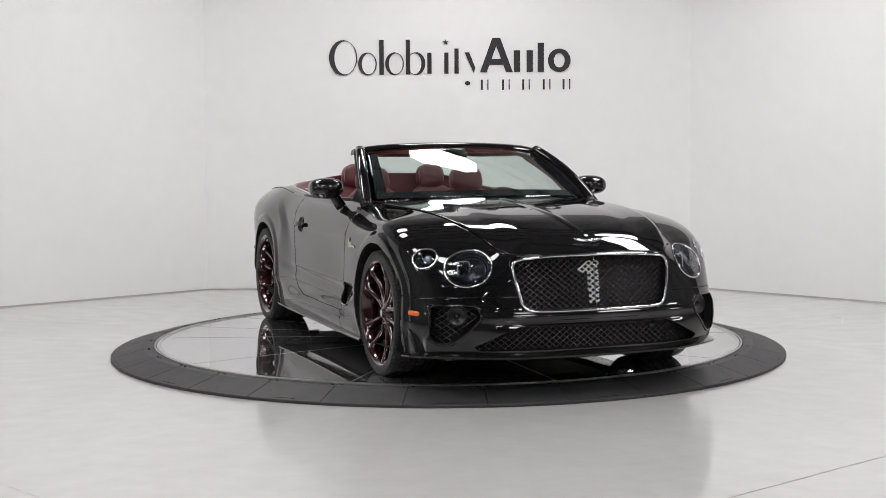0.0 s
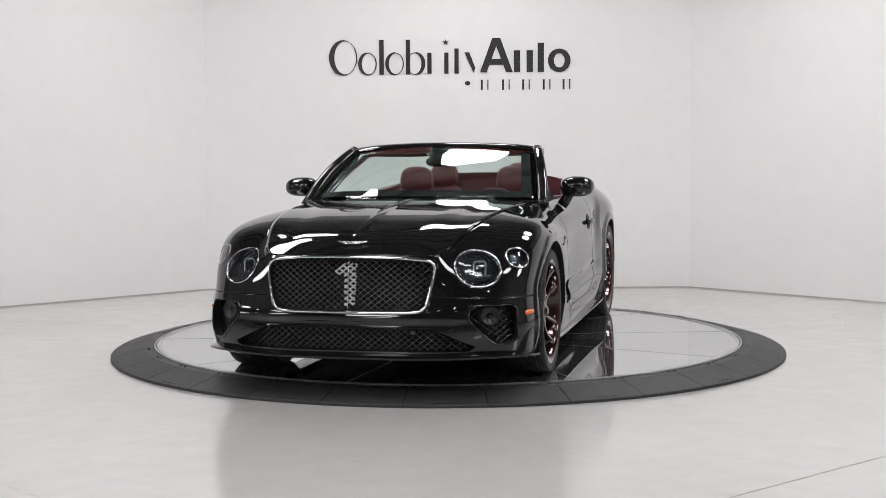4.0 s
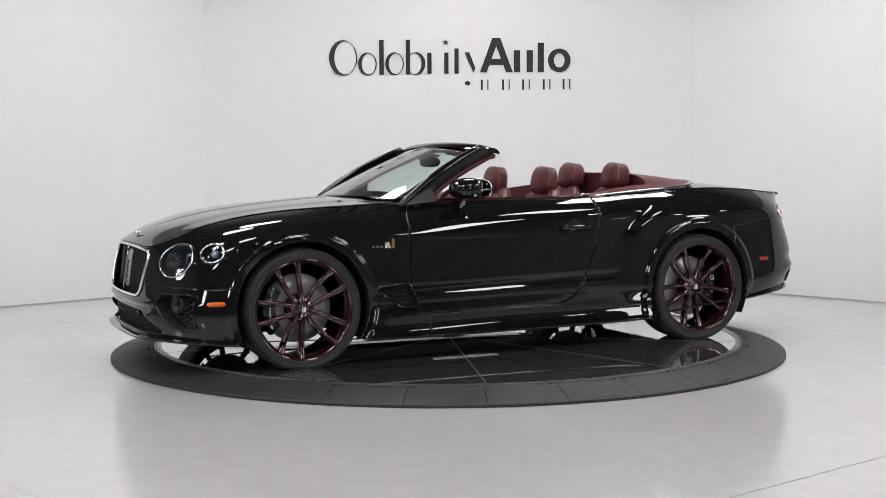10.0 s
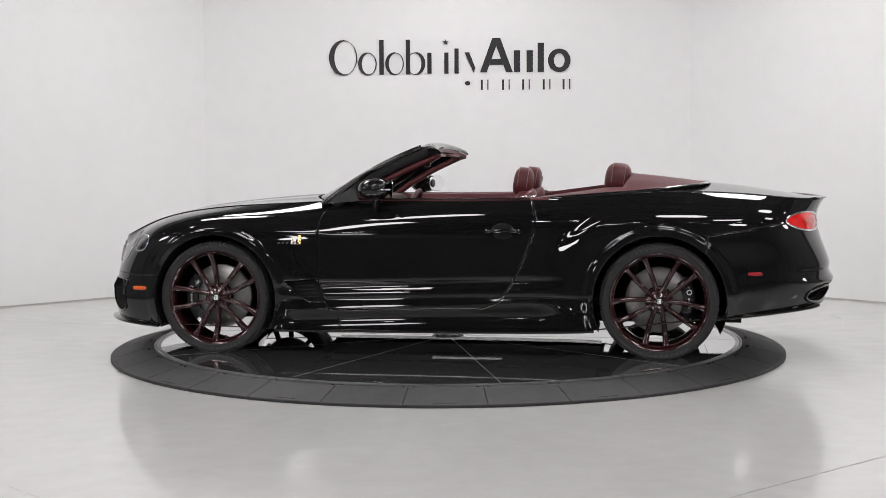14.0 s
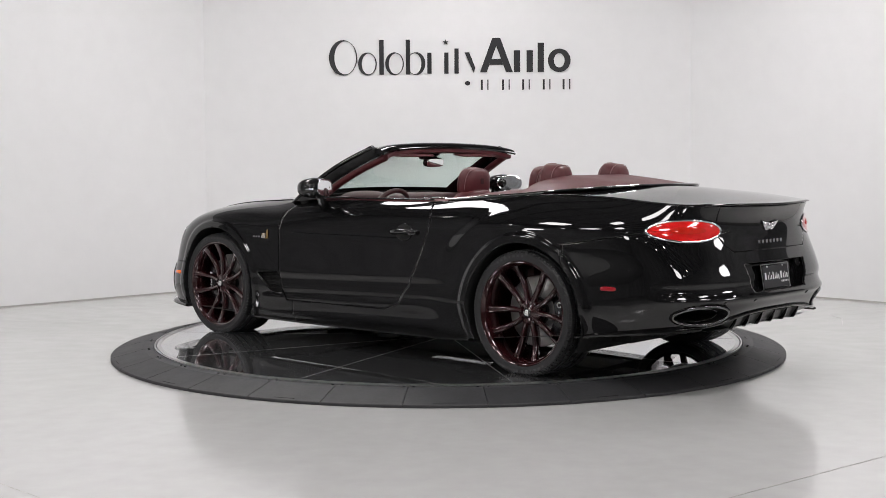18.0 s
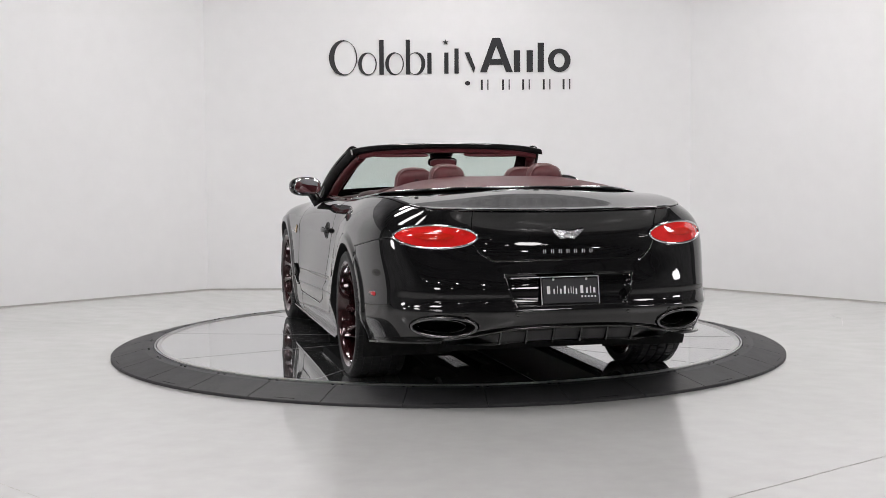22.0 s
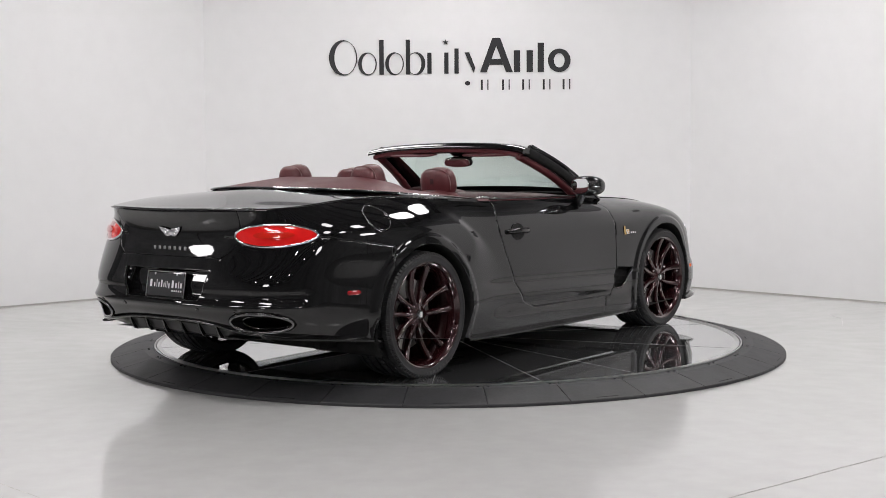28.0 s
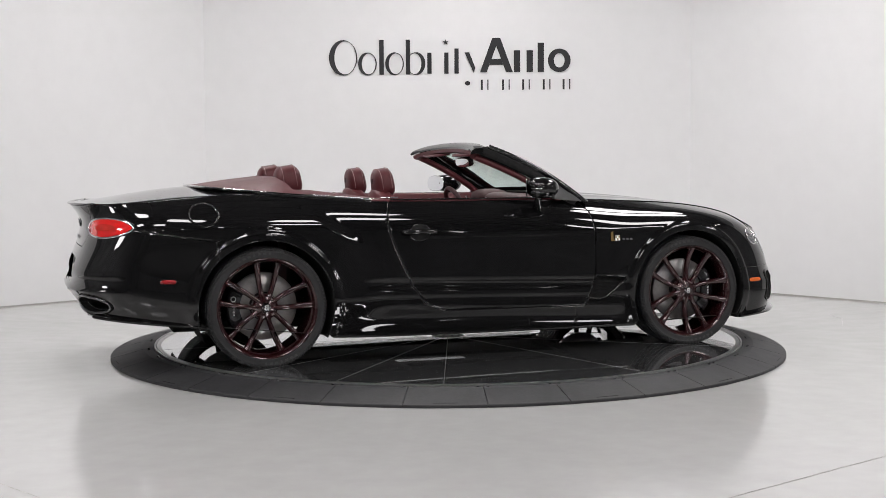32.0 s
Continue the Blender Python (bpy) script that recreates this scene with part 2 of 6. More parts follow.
def take(bm, choose):
    """Splits off the faces whose centre satisfies choose(points); returns their mesh data."""
    bm.faces.ensure_lookup_table()
    sel = choose(centres(bm))
    idx, V, F, gone = {}, [], [], []
    for f, s in zip(list(bm.faces), sel):
        if s:
            g = []
            for v in f.verts:
                if v not in idx:
                    idx[v] = len(V)
                    V.append(tuple(v.co))
                g.append(idx[v])
            F.append(g)
            gone.append(f)
    bmesh.ops.delete(bm, geom=gone, context="FACES")
    return V, F


def shell(ob, t=0.004):
    md = ob.modifiers.new("thickness", "SOLIDIFY")
    md.thickness, md.offset = t, -1
    return ob


def thing(name, label, category, group="", loc=(0, 0, 0)):
    ob = new(name)
    ob.location = loc
    ob.empty_display_size = 0.2
    return tagged(ob, label, category, group)


# ---------------------------------------------------------------- the studio
def slab(name, a, b, h, material, z0=0.0, thick=0.15):
    """An upright wall from a to b (x, y), thickened away from the room's middle."""
    a, b = Vector((*a, 0)), Vector((*b, 0))
    d = (b - a).normalized()
    n = Vector((d.y, -d.x, 0))
    if n.dot((a + b) / 2) < 0:
        n = -n
    V = [a, b, b + n * thick, a + n * thick]
    item = prism([(v.x, v.y) for v in V], h, "z", z0)
    return tagged(part(name, item, material, smooth=False), kind="structure")


WALL_H = 4.6
WHITE_H = 2.98
WEST, EAST = (-6.10, 0.551), (5.90, 0.414)      # far ends of the two white side walls
slab("wall_back", (-2.46, 4.0), (2.47, 3.95), WHITE_H, M_WALL)
slab("wall_back_side", WEST, (-2.46, 4.0), WHITE_H, M_WALL)
slab("wall_front_side", (2.47, 3.95), EAST, WHITE_H, M_WALL)
# unseen dark band over the white, added to darken boot lid and bonnet reflections
for n, (a, b) in enumerate((((-2.46, 4.0), (2.47, 3.95)), (WEST, (-2.46, 4.0)), ((2.47, 3.95), EAST))):
    slab("unseen_dark_band_%d" % (n + 1), a, b, WALL_H - WHITE_H, M_DARKWALL, WHITE_H)
# unseen returns, added dark so that the doors mirror less white
slab("unseen_dark_west_return", (-7.6, 0.4), WEST, WALL_H, M_DARKRETURN)
slab("unseen_dark_east_return", EAST, (7.6, 0.25), WALL_H, M_DARKRETURN)
slab("wall_hall_west", (-7.6, -15.0), (-7.6, 0.4), WALL_H, M_DARKWALL)
slab("wall_hall_east", (7.6, 0.25), (7.6, -15.0), WALL_H, M_DARKWALL)
slab("wall_south", (7.6, -15.0), (-7.6, -15.0), WALL_H, M_DARKWALL)

tagged(part("floor", prism([(-9, -18), (9, -18), (9, 7), (-9, 7)], 0.2, "z", -0.2), M_FLOOR, smooth=False), kind="structure")
tagged(part("ceiling", prism([(-8, -16), (8, -16), (8, 5), (-8, 5)], 0.2, "z", WALL_H), M_CEIL, smooth=False), kind="structure")

# darker concrete of the hall round the white studio
tagged(part("hall_floor", prism([(-7.6, -15), (7.6, -15), (7.6, -4.6), (-7.6, -4.6)], 0.004, "z", 0.0), M_HALLFLOOR, smooth=False), kind="structure")
for s in (1, -1):
    tagged(part("hall_floor_strip", prism([(s * 5.0, -4.6), (s * 7.6, -4.6), (s * 7.6, 0.2), (s * 5.0, 0.2)], 0.004, "z", 0.0), M_HALLFLOOR, smooth=False), kind="structure")


def crack(a, b, seed, width=0.004):
    rnd = random.Random(seed)
    a, b = Vector((*a, 0)), Vector((*b, 0))
    d = (b - a).normalized()
    s = Vector((-d.y, d.x, 0))
    L, R = [], []
    n = 40
    for i in range(n + 1):
        p = a.lerp(b, i / n) + s * rnd.uniform(-0.003, 0.003)
        w = width * rnd.uniform(0.5, 1.1)
        L.append(p + s * w)
        R.append(p - s * w)
    V = [(p.x, p.y, 0.0012) for p in L] + [(p.x, p.y, 0.0012) for p in R] + [(p.x, p.y, -0.004) for p in L] + [(p.x, p.y, -0.004) for p in R]
    k = n + 1
    F = [(i, i + 1, k + i + 1, k + i) for i in range(n)] + [(i, 2 * k + i, 2 * k + i + 1, i + 1) for i in range(n)]
    return V, F


for i, (a, b) in enumerate([((-3.6, -2.2), (-1.3, -4.35)), ((3.4, -2.25), (0.9, -4.27))]):
    tagged(part("floor_joint", crack(a, b, i), M_CRACK, smooth=False), kind="structure")
for i, (a, b) in enumerate([((3.08, 0.9), (3.22, 1.35)), ((3.22, 1.35), (3.19, 1.62))]):
    tagged(part("floor_crack", crack(a, b, 9 + i, 0.0022), M_CRACK, smooth=False), kind="structure")

# skirting line at the foot of the white walls
for a, b in (((-2.46, 4.0), (2.47, 3.95)), (WEST, (-2.46, 4.0)), ((2.47, 3.95), EAST)):
    va, vb = Vector((*a, 0)), Vector((*b, 0))
    d = (vb - va).normalized()
    n = Vector((d.y, -d.x, 0))
    if n.dot(va + vb) > 0:
        n = -n
    pts = [va, vb, vb + n * 0.008, va + n * 0.008]
    tagged(part("baseboard", prism([(p.x, p.y) for p in pts], 0.014, "z", 0.0), M_SKIRT, smooth=False), kind="structure")

# rafters and conduits under the dark ceiling
for i in range(24):
    y = -14 + i * 0.75
    tagged(part("ceiling_beam", box(0, y, WALL_H - 0.10, 15.0, 0.05, 0.16), M_BEAM, smooth=False), kind="structure")
for i in range(6):
    x = -4.5 + i * 1.8
    tagged(part("ceiling_conduit", sweep([(x, -14.8, WALL_H - 0.26), (x, 3.0, WALL_H - 0.26)], 0.018, n=6), M_BEAM), kind="structure")


def softbox(x, y, z, sx, sy, tilt=0.0, turn=0.0):
    t = thing("ceiling_softbox", "bright white softbox lamp hanging under the dark ceiling", "lamp", "studio softboxes")
    t.matrix_basis = pose(x, y, z, tilt, 0, turn)
    c = 0.22
    def octa(sx, sy):
        a, b = sx / 2, sy / 2
        k = min(a, b) * c * 2
        return [(-a + k, -b), (a - k, -b), (a, -b + k), (a, b - k), (a - k, b), (-a + k, b), (-a, b - k), (-a, -b + k)]
    part("diffuser", prism(octa(sx, sy), 0.02, "z", 0.0), M_LAMP, t, "glowing white diffuser", smooth=False)
    lo, hi = octa(sx + 0.05, sy + 0.05), octa(sx * 0.4, sy * 0.4)
    V = [(x, y, -0.005) for x, y in lo] + [(x, y, 0.22) for x, y in hi]
    F = [(i, (i + 1) % 8, 8 + (i + 1) % 8, 8 + i) for i in range(8)] + [tuple(range(8, 16))]
    part("shell", (V, F), M_LAMPBODY, t, smooth=False)
    part("hanger", sweep([(0, 0, 0.2), (0, 0, WALL_H - z - 0.02)], 0.012, n=6), M_LAMPBODY, t)
    return t


# the last position is an added lamp that evens the light on the white walls
SOFTBOXES = [(0.25, 2.38), (-2.45, 0.55), (2.7, 0.35), (-3.5, -2.2), (3.7, -2.0), (-1.3, -3.6), (1.3, -3.6), (-1.95, 1.75), (2.5, 1.3)]
HALL_BOXES = [(-2.5, -5.5), (2.5, -5.5), (-4.9, -4.6), (5.1, -4.4)]
for x, y in SOFTBOXES:
    softbox(x, y, 4.05, 1.05, 0.72)
for x, y in HALL_BOXES:
    softbox(x, y, 4.05, 1.15, 0.8)


def stand_softbox(x, y, z, sx, sy):
    """A softbox on a tripod, turned to the car."""
    t = thing("stand_softbox", "white softbox lamp on a black tripod on the dark hall floor", "lamp", "studio stands", loc=(x, y, 0))
    m = Matrix.Translation((0, 0, z)) @ pose(0, 0, 0, 90 - math.degrees(math.atan2(z - 1.0, math.hypot(x, y))), 0, math.degrees(math.atan2(x, -y)))
    a, b = sx / 2, sy / 2
    k = min(a, b) * .5
    octa = [(-a + k, -b), (a - k, -b), (a, -b + k), (a, b - k), (a - k, b), (-a + k, b), (-a, b - k), (-a, -b + k)]
    part("diffuser", moved(prism(octa, 0.02, "z", 0.0), m), M_LAMP, t, "glowing white diffuser", smooth=False)
    V = [(p * 1.04, q * 1.04, 0.005) for p, q in octa] + [(p * .3, q * .3, 0.40) for p, q in octa]
    part("shell", moved((V, [(i, (i + 1) % 8, 8 + (i + 1) % 8, 8 + i) for i in range(8)] + [tuple(range(8, 16))]), m), M_LAMPBODY, t, "black fabric shell", smooth=False)
    top = m @ Vector((0, 0, .34))
    part("pole", sweep([(top.x, top.y, .25), (top.x, top.y, top.z)], .016, n=8), M_LAMPBODY, t)
    for i in range(3):
        c, s = math.cos(2.1 * i), math.sin(2.1 * i)
        part("leg", sweep([(top.x, top.y, .75), (top.x + .45 * c, top.y + .45 * s, .012)], .011, n=6), M_LAMPBODY, t)


for x, y, z in ((-5.7, -2.7, 2.35), (5.7, -2.6, 2.35), (-3.3, -8.0, 2.6), (3.3, -8.0, 2.6)):
    stand_softbox(x, y, z, .80, .62)



def bay_lamp(x, y):
    t = thing("hall_lamp", "small round bright lamp under the dark hall ceiling", "lamp", "hall lamps", loc=(x, y, 4.2))
    part("diffuser", lathe([(0, 0), (.11, 0), (.12, .012)], 20, "z"), M_BAYLAMP, t, "glowing round diffuser")
    part("shade", lathe([(.125, -.004), (.13, .02), (.06, .14), (.0, .15)], 20, "z"), M_LAMPBODY, t)
    part("hanger", sweep([(0, 0, .14), (0, 0, .38)], .008, n=6), M_LAMPBODY, t)


for i in range(6):
    bay_lamp(-5.6 + 2.3 * i, -8.4)
    bay_lamp(-4.5 + 2.1 * i, -11.5)
for y in (-1.2, -3.6):
    bay_lamp(-6.6, y)
    bay_lamp(6.6, y)


# ---------------------------------------------------------------- wall sign (a plain-shape version of the lettered mark)
SIGN_Y = 3.975
sign = thing("wall_sign", "large black raised lettering mark on the white back wall", "sign", loc=(0, SIGN_Y, 0))
sign.rotation_euler = (0, 0, radians(-0.58))


SX = lambda px: -1.182 + (px - 583) * 0.005721
SZ = lambda py: 2.543 - (py - 70) * 0.005725


def bar(x0, y0, x1, y1):
    return prism([(SX(x0), SZ(y1)), (SX(x1), SZ(y1)), (SX(x1), SZ(y0)), (SX(x0), SZ(y0))], 0.012, "y", -0.012)


def oval(cx, cy, rx, rz, left, right, top):
    """An oval ring, of its own thickness on each side."""
    k = 0.005721
    n = 44
    V, F = [], []
    for i in range(n):
        a = 2 * math.pi * i / n
        c, d = math.cos(a), math.sin(a)
        outer = (SX(cx) + rx * k * c, SZ(cy) + rz * k * d)
        inner = (SX(cx + (left - right) / 2) + (rx - (left + right) / 2) * k * c, SZ(cy) + (rz - top) * k * d)
        V += [(p[0], y, p[1]) for p in (outer, inner) for y in (-.012, 0.0)]
    for i in range(n):
        a, b = 4 * i, 4 * ((i + 1) % n)
        F += [(a, a + 1, b + 1, b), (a + 2, b + 2, b + 3, a + 3), (a, b, b + 2, a + 2), (a + 1, a + 3, b + 3, b + 1)]
    return V, F


tri = lambda pts: prism([(SX(a), SZ(b)) for a, b in pts], 0.012, "y", -0.012)
for item in (oval(607, 103, 25, 31, 9.5, 2.0, 2.0), oval(650, 114, 16.5, 20, 6.5, 2.0, 1.8), bar(671, 72, 679, 133), oval(698, 114, 16.5, 20, 6.5, 2.0, 1.8),
             bar(718, 72, 725.5, 133), oval(736, 114, 16.5, 20, 2.0, 7.0, 1.8), bar(756, 95, 763.5, 132), bar(786, 95, 793.5, 132), bar(804, 88, 811.5, 132),
             tri([(822, 95), (830, 95), (841, 122), (838, 131)]), oval(827, 149, 4.5, 4, 4.4, 4.4, 3.9)):
    part("mark_shape", item, M_SIGN, sign, smooth=False)
star = [(SX(788.5) + (0.030 if k % 2 == 0 else 0.012) * math.sin(k * math.pi / 5), SZ(77) + (0.030 if k % 2 == 0 else 0.012) * math.cos(k * math.pi / 5)) for k in range(10)]
part("star", prism(star, 0.012, "y", -0.012), M_SIGN, sign, "small black star", smooth=False)
for item in (tri([(849, 130), (861, 130), (878, 84), (878, 70), (871, 70)]), tri([(907, 130), (895, 130), (878, 84), (878, 70), (885, 70)]),
             tri([(866, 117), (890, 117), (886.5, 107), (869.5, 107)]), bar(909, 92, 920, 130), bar(931.5, 92, 942.5, 130), bar(951, 79, 962, 130),
             oval(989, 110, 20, 20.5, 10.5, 10.5, 8)):
    part("bold_mark_shape", item, M_SIGN, sign, smooth=False)
for cx in (857.5, 895, 930.5, 967, 1002):
    part("small_mark_shape", bar(cx - 7, 143, cx - 3.6, 161), M_SIGN, sign, smooth=False)
    part("small_mark_shape", bar(cx + 4.6, 143, cx + 6.4, 161), M_SIGN, sign, smooth=False)


# ---------------------------------------------------------------- turntable
R_OUT, TILES = 2.322, 32
surround = thing("turntable_surround", "black rubber ramp ring of wedge tiles round the turntable", "ramp")
part("inner_ring", lathe([(2.026, 0.0), (2.026, DECK + 0.004), (2.036, DECK + 0.004), (2.036, 0.0)], 160, "z"), M_STEEL, surround, "thin steel rim", sharp=30)
part("tile_bed", lathe([(2.034, 0.002), (2.034, DECK - 0.008), (R_OUT - 0.004, 0.010), (R_OUT - 0.004, 0.002)], 160, "z"), M_RAMPGAP, surround, sharp=30)


def ramp_tile():
    half = math.pi / TILES - 0.0012
    prof = [(2.039, 0.004), (2.039, DECK - 0.004), (2.043, DECK), (2.110, DECK), (2.312, 0.020), (R_OUT - 0.003, 0.0185), (R_OUT, 0.015), (R_OUT, 0.001)]
    n = 4
    V, F = [], []
    for i in range(n + 1):
        a = -half + 2 * half * i / n
        V += [(r * math.cos(a), r * math.sin(a), h) for r, h in prof]
    k = len(prof)
    for i in range(n):
        F += [(i * k + j, (i + 1) * k + j, (i + 1) * k + j + 1, i * k + j + 1) for j in range(k - 1)]
    F += [tuple(range(k)), tuple(range((n + 1) * k - 1, n * k - 1, -1))]
    return raw(V, F, smooth=False)


tile_me = ramp_tile()
bolt_me = raw(*lathe([(0.0, 0.006), (0.007, 0.005), (0.009, 0.0)], 10, "z"))
groove_me = raw(*box(0, 0, 0, 0.003, 0.13, 0.0012), smooth=False)
TILE_A0 = radians(-90.4)
for i in range(TILES):
    a = TILE_A0 + i * 2 * math.pi / TILES
    tl = link("ramp_tile", tile_me, M_RUBBER, surround)
    tl.rotation_euler = (0, 0, a)
    for s in (-1, 1):
        bo = link("tile_bolt", bolt_me, M_TRIM, surround)
        b = a + s * 0.085
        bo.location = (2.075 * math.cos(b), 2.075 * math.sin(b), DECK - 0.0015)
    # moulded writing on the ramp, too small to read
    if i % 2 == 0:
        gr = link("moulded_bar", groove_me, M_RAMPGAP, surround)
        gr.location = (2.298 * math.cos(a), 2.298 * math.sin(a), 0.0243)
        gr.rotation_euler = (0, radians(14.7), a)

platform = thing("turntable_disc", "mirror-polished round turntable deck with fine radial seams", "turntable", loc=(0, 0, 0))
part("deck", lathe([(0.0, DECK), (0.4, DECK), (1.0, DECK), (2.018, DECK), (2.022, DECK - 0.004), (2.022, 0.004), (0.0, 0.004)], 160, "z"), M_DECK, platform, "mirror-polished deck", sharp=30)
part("rim_band", lathe([(1.990, DECK + 0.0005), (1.991, DECK + 0.003), (2.017, DECK + 0.003), (2.0175, DECK + 0.0005)], 160, "z"), M_STEEL, platform, "bright steel edge band", sharp=30)
for a in (35, 71, 107, 143, 180, 215, 233, 251, 287, 323, 357):
    sm = part("radial_seam", box(1.055, 0, DECK + 0.0003, 1.86, 0.0038, 0.0010), M_SEAM, platform, smooth=False)
    sm.rotation_euler = (0, 0, radians(a))
part("hub_plate", lathe([(0.0, DECK + 0.004), (0.10, DECK + 0.004), (0.115, DECK + 0.0005)], 40, "z"), M_STEEL, platform, "round steel hub plate", sharp=30)
hb = raw(*lathe([(0.0, 0.006), (0.008, 0.005), (0.010, 0.0)], 8, "z"))
for i in range(8):
    b = link("hub_bolt", hb, M_TRIM, platform)
    b.location = (0.085 * math.cos(i * math.pi / 4), 0.085 * math.sin(i * math.pi / 4), DECK + 0.0035)


# ---------------------------------------------------------------- the car: x forward, y to its left, z up from the deck
car = thing("convertible_car", "black two-door grand touring convertible with burgundy leather, roof down", "car")

# five long lines of the body side, from the middle of the nose round to the middle of the tail (half car)
LINE_A = [(2.262, 0, .738), (2.252, .25, .735), (2.205, .47, .735), (2.06, .545, .797), (1.92, .585, .852), (1.75, .62, .895), (1.425, .665, .938),
          (1.0, .715, .962), (.72, .745, .974), (0, .815, .980), (-.65, .838, .985), (-1.0, .842, .999), (-1.425, .825, 1.031), (-1.9, .785, 1.023),
          (-2.21, .73, .994), (-2.41, .56, .980), (-2.50, .27, .973), (-2.52, 0, .970)]
LINE_B = [(2.285, 0, .62), (2.278, .25, .62), (2.235, .49, .625), (2.105, .67, .69), (1.94, .805, .772), (1.75, .878, .832), (1.425, .900, .876),
          (1.0, .893, .875), (.70, .895, .885), (0, .900, .90), (-.65, .905, .905), (-1.0, .905, .915), (-1.425, .928, .928), (-1.9, .905, .925),
          (-2.215, .815, .888), (-2.39, .56, .865), (-2.45, .28, .862), (-2.46, 0, .862)]
LINE_C = [(2.31, 0, .46), (2.303, .25, .46), (2.265, .50, .47), (2.155, .74, .50), (1.985, .895, .53), (1.75, .945, .59), (1.425, .968, .62),
          (1.0, .972, .63), (.70, .958, .63), (0, .950, .63), (-.65, .948, .63), (-1.0, .950, .64), (-1.425, .952, .64), (-1.9, .935, .63),
          (-2.290, .836, .625), (-2.466, .595, .612), (-2.522, .30, .607), (-2.532, 0, .607)]
LINE_D = [(2.315, 0, .33), (2.308, .25, .33), (2.285, .50, .33), (2.19, .745, .33), (2.03, .905, .34), (1.80, .955, .34), (1.425, .958, .34),
          (1.0, .965, .33), (.70, .965, .33), (0, .968, .33), (-.65, .970, .34), (-1.0, .972, .35), (-1.425, .957, .37), (-1.85, .940, .39),
          (-2.28, .845, .42), (-2.472, .60, .43), (-2.532, .30, .435), (-2.54, 0, .435)]
LINE_E = [(2.295, 0, .204), (2.29, .25, .204), (2.265, .50, .206), (2.16, .74, .208), (2.01, .890, .200), (1.80, .930, .182), (1.425, .940, .163),
          (1.0, .935, .155), (.70, .935, .155), (0, .935, .158), (-.65, .94, .165), (-1.0, .945, .175), (-1.425, .945, .21), (-1.82, .925, .262),
          (-2.23, .82, .305), (-2.43, .60, .330), (-2.475, .34, .368), (-2.485, 0, .380)]
WHEEL_X, WHEEL_Z, ARCH_R = 1.4255, 0.357, 0.409


def along(line):
    """Mirrors the line past both middles so that it meets them squarely, and returns its spline."""
    L = [Vector(p) for p in line]
    ext = [Vector((p.x, -p.y, p.z)) for p in (L[2], L[1])] + L + [Vector((p.x, -p.y, p.z)) for p in (L[-2], L[-3])]
    return np.array(ext)


LINES = [along(l) for l in (LINE_A, LINE_B, LINE_C, LINE_D, LINE_E)]
chord = np.mean([np.concatenate([[0], np.cumsum(np.linalg.norm(np.diff(l, axis=0), axis=1))]) for l in LINES], axis=0)
U = chord - chord[2]
U_END = U[-3]
SPL = [natural(U, l) for l in LINES]
U_STATION = U[2:-2]
VS = [0.0, 0.17, 0.47, 0.78, 1.0]


def smooth01(t):
    t = np.clip(t, 0, 1)
    return t * t * (3 - 2 * t)


# the flank's section below the crease line: undercut, proud lower door, tucked sill, skirt
SILL = natural([-.36, -.30, -.245, -.195, -.145, -.09, -.045, -.012, .02, .06, .10], [[0], [.002], [.007], [.001], [-.004], [.002], [.000], [-.009], [-.003], [0], [0]])


def side_relief(P):
    """Haunch, arch flares, the sill ridge and the door's hollow, pushed outwards on the flanks."""
    x, y, z = P[:, 0], P[:, 1], P[:, 2]
    flank = smooth01((y - 0.70) / 0.12)
    edge = -0.58 - 0.44 * np.clip((z - 0.34) / 0.56, 0, 1.2) ** 2.2
    haunch = smooth01((edge - x) / (0.13 + 0.45 * (1 - smooth01((z - 0.42) / 0.40)))) * smooth01((x + 2.25) / 0.5) * smooth01((z - 0.28) / 0.12) * (1 - smooth01((z - 0.84) / 0.14))
    y = y + flank * 0.025 * haunch
    for cx, amp in ((WHEEL_X, 0.012), (-WHEEL_X, 0.014)):
        r = np.hypot(x - cx, z - WHEEL_Z)
        y = y + flank * amp * (1 - smooth01((r - 0.450) / 0.024)) * smooth01((z - 0.08) / 0.05)
    mid = smooth01((1.05 - x) / 0.2) * smooth01((x + 0.95) / 0.3)
    dz = z - (0.465 - 0.03 * x)
    y = y + flank * mid * SILL(np.clip(dz, -.36, .10))[:, 0]
    # power line over the front wing and door
    y = y + flank * 0.0035 * np.exp(-((z - 0.765 - 0.05 * np.clip(x - .6, 0, .5)) / np.where(z > 0.765 + 0.05 * np.clip(x - .6, 0, .5), 0.040, 0.010)) ** 2) * smooth01((x + 0.7) / 0.3) * smooth01((1.5 - x) / 0.3)
    # tail: shelf over the bumper, hollow under it; nose: hollow under the lamps
    tail = smooth01((-2.02 - x) / 0.2) * smooth01((0.86 - np.abs(y)) / 0.06 + 0.5)
    x = x - tail * (0.016 * np.exp(-((z - 0.470) / 0.022) ** 2) - 0.012 * np.exp(-((z - 0.530) / 0.03) ** 2))
    nose = smooth01((x - 1.98) / 0.15)
    x = x + nose * (0.010 * np.exp(-((z - 0.405) / 0.02) ** 2) - 0.012 * np.exp(-((z - 0.365) / 0.02) ** 2) * smooth01((0.62 - np.abs(y)) / 0.1))
    return np.stack([x, y, z], 1)


